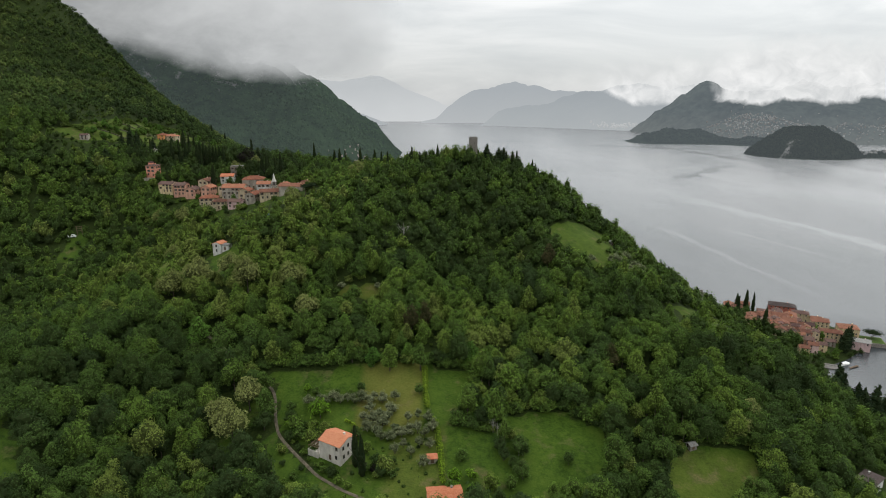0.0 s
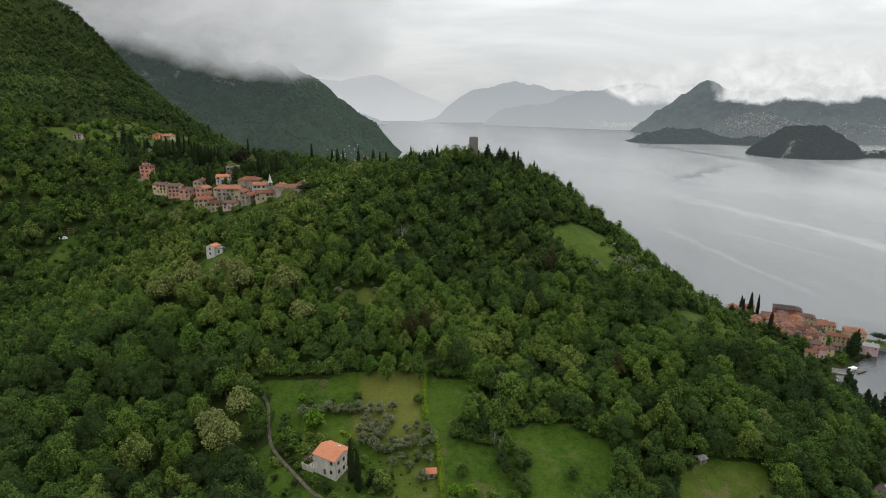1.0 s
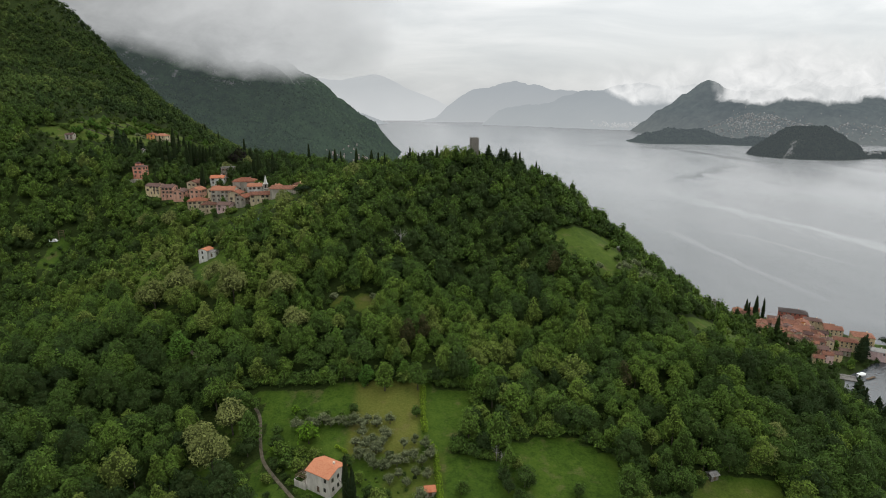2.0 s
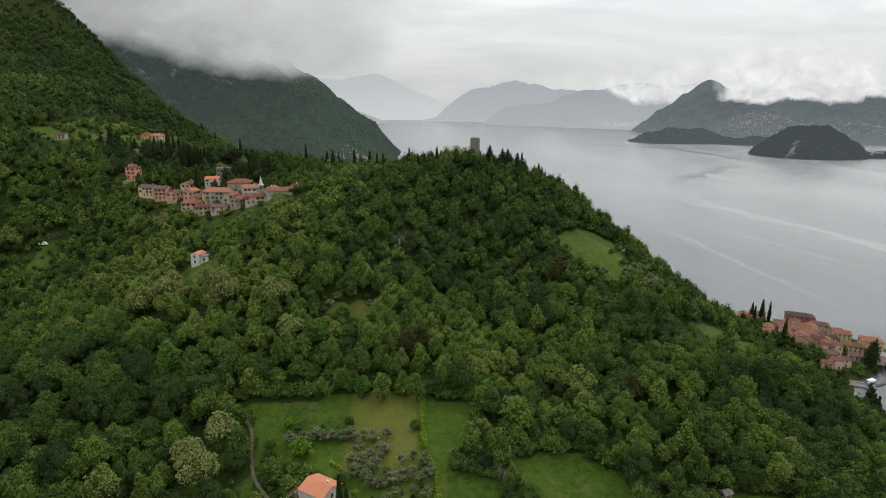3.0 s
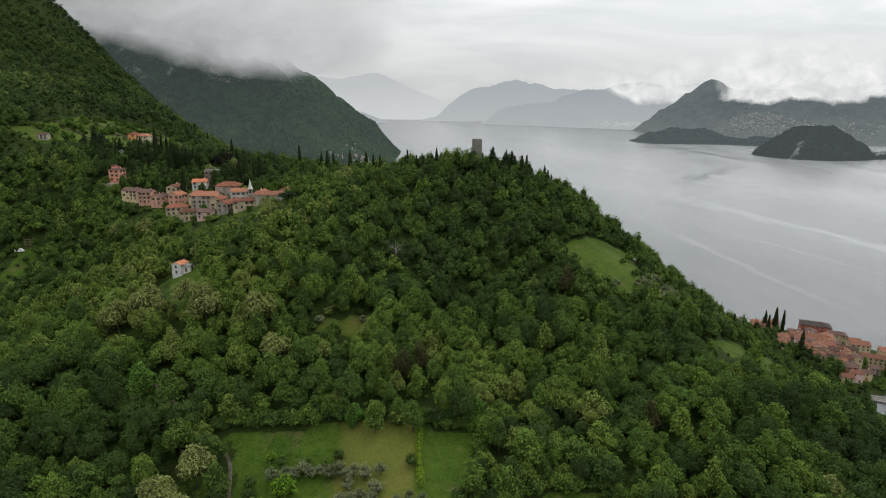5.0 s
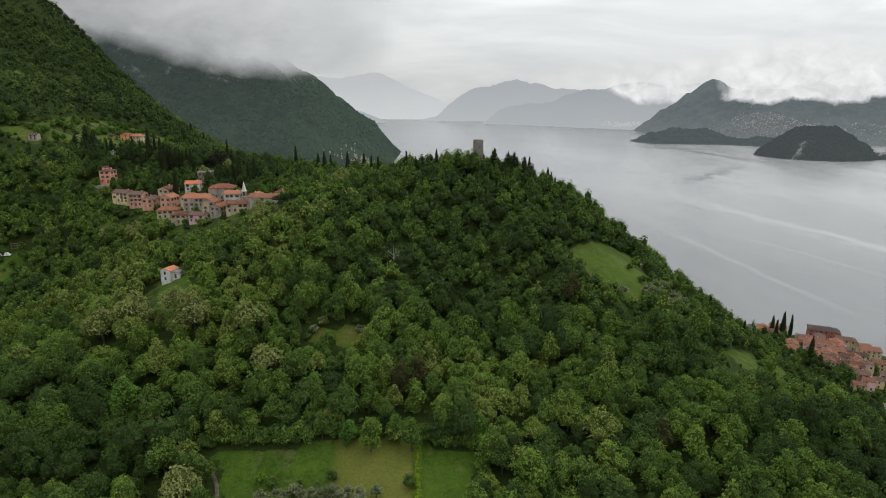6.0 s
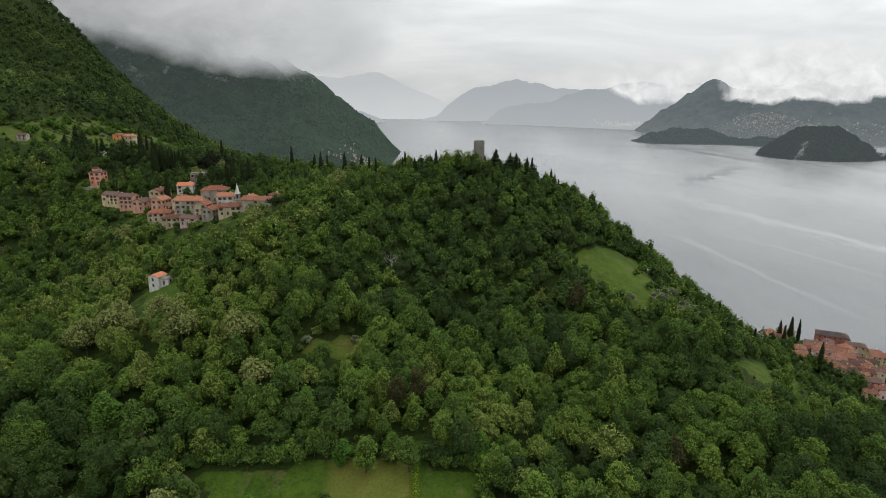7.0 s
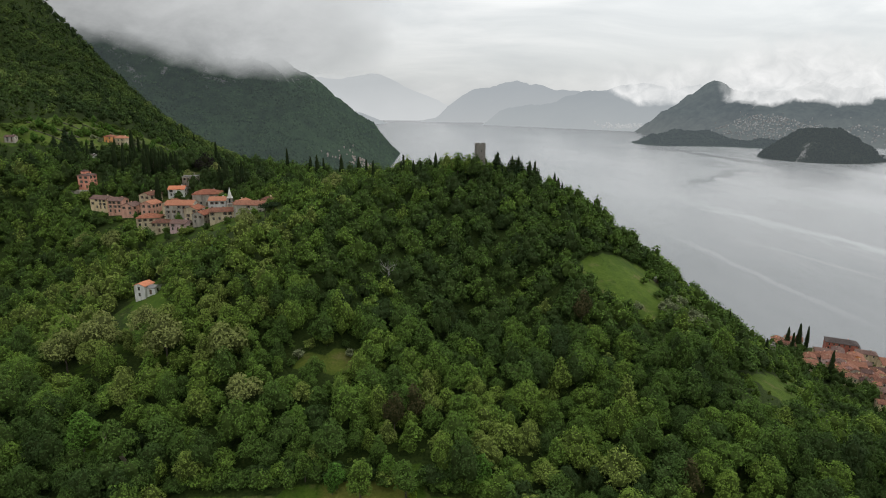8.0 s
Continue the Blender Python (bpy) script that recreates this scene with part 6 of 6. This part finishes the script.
        house("house", label, x, y, w * 0.84, d * 0.9, h * 0.82, turn, wall, roof, kind, 0.38, floors, "brown", False, 1, shore, z=max(float(ground_z(x, y)), 1.2), cols=3.2)


    # the packed lanes of the old town
    lane = random.Random(8)
    walls, roofs = (CREAM_WALL, YELLOW_WALL, ROSE_WALL, GREY_WALL, PINK_WALL), (TOWN_CLAY, BROWN_CLAY, CLAY, TOWN_CLAY)
    for k in range(22):
        x, y = 284 + 5.2 * (k % 6) + lane.uniform(-1.5, 1.5), 464 + 15 * (k // 6) + lane.uniform(-4, 4)
        house("house", "small weathered house with a clay roof in the old town", x, y, lane.uniform(6.5, 9), lane.uniform(6, 8), lane.uniform(6, 8), lane.choice((-22, 66, -15, 72)), walls[k % 5], roofs[k % 4], "gable", 0.4, 2, "brown", False, k % 2, shore, z=max(float(ground_z(x, y)), 1.2), cols=3.2)


# ---- roads, harbour and far towns ----
def build_track():
    """A worn farm track with two ruts and a grassy crown."""
    line = np.array(TRACK, float)
    d = np.concatenate([[0], np.cumsum(np.hypot(*np.diff(line, axis=0).T))])
    s = np.arange(0, d[-1], 1.5)
    cx, cy = np.interp(s, d, line[:, 0]), np.interp(s, d, line[:, 1])
    for _ in range(4):
        cx[1:-1], cy[1:-1] = (cx[:-2] + 2 * cx[1:-1] + cx[2:]) / 4, (cy[:-2] + 2 * cy[1:-1] + cy[2:]) / 4
    tx, ty = np.gradient(cx), np.gradient(cy)
    n = np.hypot(tx, ty)
    nx, ny = -ty / n, tx / n
    verts = []
    for off, lift in ((-0.6, 0.0), (-0.42, 0.06), (-0.18, 0.16), (0.18, 0.16), (0.42, 0.06), (0.6, 0.0)):
        x, y = cx + nx * off, cy + ny * off
        verts.append(np.stack([x, y, ground_z(x, y) + 0.10 + lift * 0.6], 1))
    m = len(s)
    quads = [(a * m + k, a * m + k + 1, (a + 1) * m + k + 1, (a + 1) * m + k) for a in range(5) for k in range(m - 1)]
    tagged(new("road", mesh_of("road", np.concatenate(verts), quads=quads, mat=DIRT, smooth=True)), "narrow unpaved farm track of grey-brown earth", "track", kind="structure")


def far_town(name, label, spots, height, mat, low, high):
    """A town too far off to count: small pitched houses over a slope."""
    verts, quads, tris = [], [], []
    rng = np.random.default_rng(len(spots))
    for x, y in spots:
        w, d, h, a = rng.uniform(low, high), rng.uniform(low, high) * 0.8, rng.uniform(low, high) * 0.7, rng.uniform(-0.5, 0.5)
        z = float(height(np.array([x]), np.array([y]))[0])
        if z < 0.5:
            continue
        c, sn = math.cos(a), math.sin(a)
        ring = [(-w / 2, -d / 2), (w / 2, -d / 2), (w / 2, d / 2), (-w / 2, d / 2)]
        b = len(verts)
        for lift in (-3, h):
            verts += [(x + p * c - q * sn, y + p * sn + q * c, z + lift) for p, q in ring]
        quads += [(b, b + 1, b + 5, b + 4), (b + 1, b + 2, b + 6, b + 5), (b + 2, b + 3, b + 7, b + 6), (b + 3, b, b + 4, b + 7)]
        b = len(verts)
        ring = [(1.1 * p, 1.1 * q) for p, q in ring]
        verts += [(x + p * c - q * sn, y + p * sn + q * c, z + h) for p, q in ring]
        verts += [(x + p * c, y + p * sn, z + h * 1.5) for p in (-w * 0.4, w * 0.4)]
        quads += [(b, b + 1, b + 5, b + 4), (b + 2, b + 3, b + 4, b + 5)]
        tris += [(b + 1, b + 2, b + 5), (b + 3, b, b + 4)]
    tagged(new(name, mesh_of(name, verts, tris, quads, mat)), label, "town", kind="stuff")


def build_far_towns():
    rng = np.random.default_rng(21)
    spots = list(zip(rng.normal(1330, 95, 560), rng.normal(2680, 85, 560))) + list(zip(rng.normal(1520, 110, 420), rng.normal(2650, 85, 420))) + list(zip(rng.uniform(1550, 2150, 300), rng.normal(2590, 70, 300)))
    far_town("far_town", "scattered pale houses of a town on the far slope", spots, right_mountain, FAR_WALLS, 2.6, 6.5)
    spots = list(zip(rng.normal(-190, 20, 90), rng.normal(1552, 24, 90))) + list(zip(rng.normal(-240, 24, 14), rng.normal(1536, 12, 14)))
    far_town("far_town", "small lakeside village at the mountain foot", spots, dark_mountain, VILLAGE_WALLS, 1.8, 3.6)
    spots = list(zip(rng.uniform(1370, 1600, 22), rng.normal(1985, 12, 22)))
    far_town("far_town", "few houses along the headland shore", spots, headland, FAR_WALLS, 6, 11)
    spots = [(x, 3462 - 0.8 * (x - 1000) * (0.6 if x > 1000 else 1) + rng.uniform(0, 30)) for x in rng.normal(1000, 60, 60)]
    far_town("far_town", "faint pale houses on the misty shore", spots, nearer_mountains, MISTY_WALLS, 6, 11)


def build_harbour():
    bm = bmesh.new()
    box(bm, -8, 8, -3.2, 3.2, -3, 0.9)
    box(bm, 8, 10, -3.2, -2, -3, 0.5)
    box(bm, -2, 8, 3.2, 6, -3, 1.1)
    quay = thing("quay", 297, 424, 0, -25, "grey gravelled harbour quay at the water", "quay")
    part("slab", bm, GRAVEL, quay)
    bm = bmesh.new()
    box(bm, -0.3, 0.3, -3.2, 3.2, 0.9, 1.35)
    wall = part("kerb", bm, CONCRETE, quay)
    wall.location = (-7.7, 0, 0)
    boat = thing("boat", 313, 428, 0, 25, "moored boat under a white canopy", "boat")
    bm = bmesh.new()
    hull = [(-4.5, 0.9), (3.0, 1.2), (5.2, 0.05)]
    ring = [(x, -w) for x, w in hull] + [(x, w) for x, w in hull[::-1]]
    low = [bm.verts.new((x * 0.9, y * 0.7, -0.3)) for x, y in ring]
    top = [bm.verts.new((x, y, 0.8)) for x, y in ring]
    bm.faces.new(low[::-1])
    bm.faces.new(top)
    for i in range(6):
        j = (i + 1) % 6
        bm.faces.new((low[i], low[j], top[j], top[i]))
    part("hull", bm, WHITE_PAINT, boat)
    bm = bmesh.new()
    box(bm, -4.2, 2.6, -1.5, 1.5, 2.2, 2.35)
    for x in (-4, 2.4):
        for y in (-1.3, 1.3):
            box(bm, x - 0.05, x + 0.05, y - 0.05, y + 0.05, 0.7, 2.2)
    part("canopy", bm, WHITE_PAINT, boat, "white canvas canopy on posts")
    pier = thing("jetty", 317, 424, 0, 25, "short dark wooden jetty beside the boat", "jetty")
    bm = bmesh.new()
    box(bm, -5, 5, -0.9, 0.9, 0.5, 0.7)
    part("deck", bm, WOOD, pier)
    for x in (-4.5, 0, 4.5):
        bm = bmesh.new()
        box(bm, x - 0.12, x + 0.12, -0.8, -0.56, -2, 0.5)
        part("post", bm, WOOD, pier)
    garden = thing("garden_terrace", 362, 470, 0, -20, "walled lakeside garden terrace with grass", "terrace")
    bm = bmesh.new()
    box(bm, -9, 9, -8, 8, -3, 3.2)
    part("wall", bm, STONE_WALL, garden)
    bm = bmesh.new()
    box(bm, -8.4, 8.4, -7.4, 7.4, 3.2, 3.35)
    part("lawn", bm, LAWN, garden, "green lawn")
    sheet_thing = thing("tarpaulin", -107, 368, float(ground_z(-107, 368)), 20, "blue tarpaulin over stacked goods at the village edge", "tarpaulin")
    bm = bmesh.new()
    box(bm, -3, 3, -1.6, 1.6, 0, 1.8)
    box(bm, -1.2, 3.6, -2.2, -1.6, 0, 1.0)
    bmesh.ops.bevel(bm, geom=bm.edges[:], offset=0.25, segments=2, affect="EDGES")
    part("cover", bm, BLUE_SHEET, sheet_thing)


def terrace_walls():
    """Dry-stone retaining walls along the contours of the upper terraces."""
    for y0, xa, xb in ((549, -318, -272), (556, -245, -206), (566, -326, -280), (583, -316, -236), (598, -308, -226), (612, -300, -232), (590, -228, -202)):
        xs = np.arange(xa, xb, 3.0)
        ys = y0 + 3.5 * np.sin(xs / 13) - 0.10 * (xs - xa)
        root = thing("terrace_wall", xs[0], ys[0], 0, 0, "long low dry-stone retaining wall on the terraces", "wall")
        for k in range(0, len(xs) - 1, 4):
            px, py = xs[k:k + 5], ys[k:k + 5]
            verts, quads, n = [], [], len(px)
            for off, up in ((-0.3, -1.2), (-0.3, 0.75), (0.3, 0.75), (0.3, -1.2)):
                verts += [(x - xs[0], y + off - ys[0], float(ground_z(x, y)) + up) for x, y in zip(px, py)]
            for r in range(4):
                quads += [(r * n + i, r * n + i + 1, ((r + 1) % 4) * n + i + 1, ((r + 1) % 4) * n + i) for i in range(n - 1)]
            new("stretch", mesh_of("stretch", verts, quads=quads, mat=DARK_STONE)).parent = root


def gantry():
    """A steel portal frame beside a parked white van at the top of the mown strip."""
    x, y = -259, 416
    root = thing("steel_gantry", x, y, float(ground_z(x, y)), 15, "dark steel portal frame at the top of a mown strip", "gantry")
    post = boxes_mesh("post", WOOD, (-0.16, 0.16, -0.16, 0.16, -0.5, 6.5))
    for px in (-1.6, 1.6):
        ob = new("post", post)
        ob.parent, ob.location = root, (px, 0, 0)
    beam = boxes_mesh("beam", WOOD, (-2.1, 2.1, -0.12, 0.12, 0, 0.28))
    for z in (3.4, 5.0, 6.4):
        ob = new("beam", beam)
        ob.parent, ob.location = root, (0, 0, z)
    x, y = -263.5, 414
    van = thing("van", x, y, float(ground_z(x, y)) + 0.1, 8, "white van parked on the grass beside a steel frame", "van")
    bm = bmesh.new()
    ring = [(-2.5, 0.45), (2.4, 0.45), (2.5, 1.1), (1.7, 1.3), (1.1, 2.1), (-2.4, 2.1), (-2.5, 1.2)]
    ends = [[bm.verts.new((a, sy, b)) for a, b in ring] for sy in (-0.95, 0.95)]
    bm.faces.new(ends[0])
    bm.faces.new(ends[1][::-1])
    for i in range(7):
        j = (i + 1) % 7
        bm.faces.new((ends[0][i], ends[1][i], ends[1][j], ends[0][j]))
    bmesh.ops.recalc_face_normals(bm, faces=bm.faces)
    part("body", bm, WHITE_PAINT, van)
    part_glass = boxes_mesh("window", GLASS, (0.5, 1.2, -0.97, 0.97, 1.35, 1.9))
    new("window", part_glass).parent = van
    for wx in (-1.6, 1.5):
        for wy in (-0.9, 0.9):
            bm = bmesh.new()
            bmesh.ops.create_cone(bm, segments=12, radius1=0.36, radius2=0.36, depth=0.24, cap_ends=True, matrix=pose(wx, wy, 0.36, 90))
            part("wheel", bm, DARK_TILES, van, "dark rubber tyre")


def farm_terrace():
    """The paved terrace and lean-to beside the farmhouse."""
    x, y = -47.5, 201
    root = thing("terrace", x, y, float(ground_z(x, y)), -31, "raised farmhouse terrace with a pale wall and slatted pergola", "terrace")
    bm = bmesh.new()
    box(bm, -2.6, 2.6, -2.8, 2.8, -2, 1.2)
    part("base", bm, LIME_WALL, root)
    bm = bmesh.new()
    box(bm, -2.6, -2.45, -2.8, 2.8, 1.2, 2.0)
    box(bm, -2.45, 2.6, -2.8, -2.65, 1.2, 2.0)
    part("parapet", bm, LIME_WALL, root)
    slat = boxes_mesh("slat", WOOD, (-2.4, 2.4, -0.09, 0.09, 0, 0.14))
    for k in range(7):
        ob = new("slat", slat)
        ob.parent, ob.location = root, (0, -2.3 + 0.75 * k, 3.5)
    post = boxes_mesh("post", WOOD, (-0.07, 0.07, -0.07, 0.07, 1.2, 3.5))
    for px, py in ((-2.3, -2.4), (2.3, -2.4), (-2.3, 2.3), (2.3, 2.3)):
        ob = new("post", post)
        ob.parent, ob.location = root, (px, py, 0)


# ---- build ----
build_houses()
build_land()
build_clouds()
build_track()
farm_terrace()
terrace_walls()
gantry()
build_harbour()
build_far_towns()
build_far_woods()
build_single_trees()
build_hedge()
build_bare_trees()
build_woods()
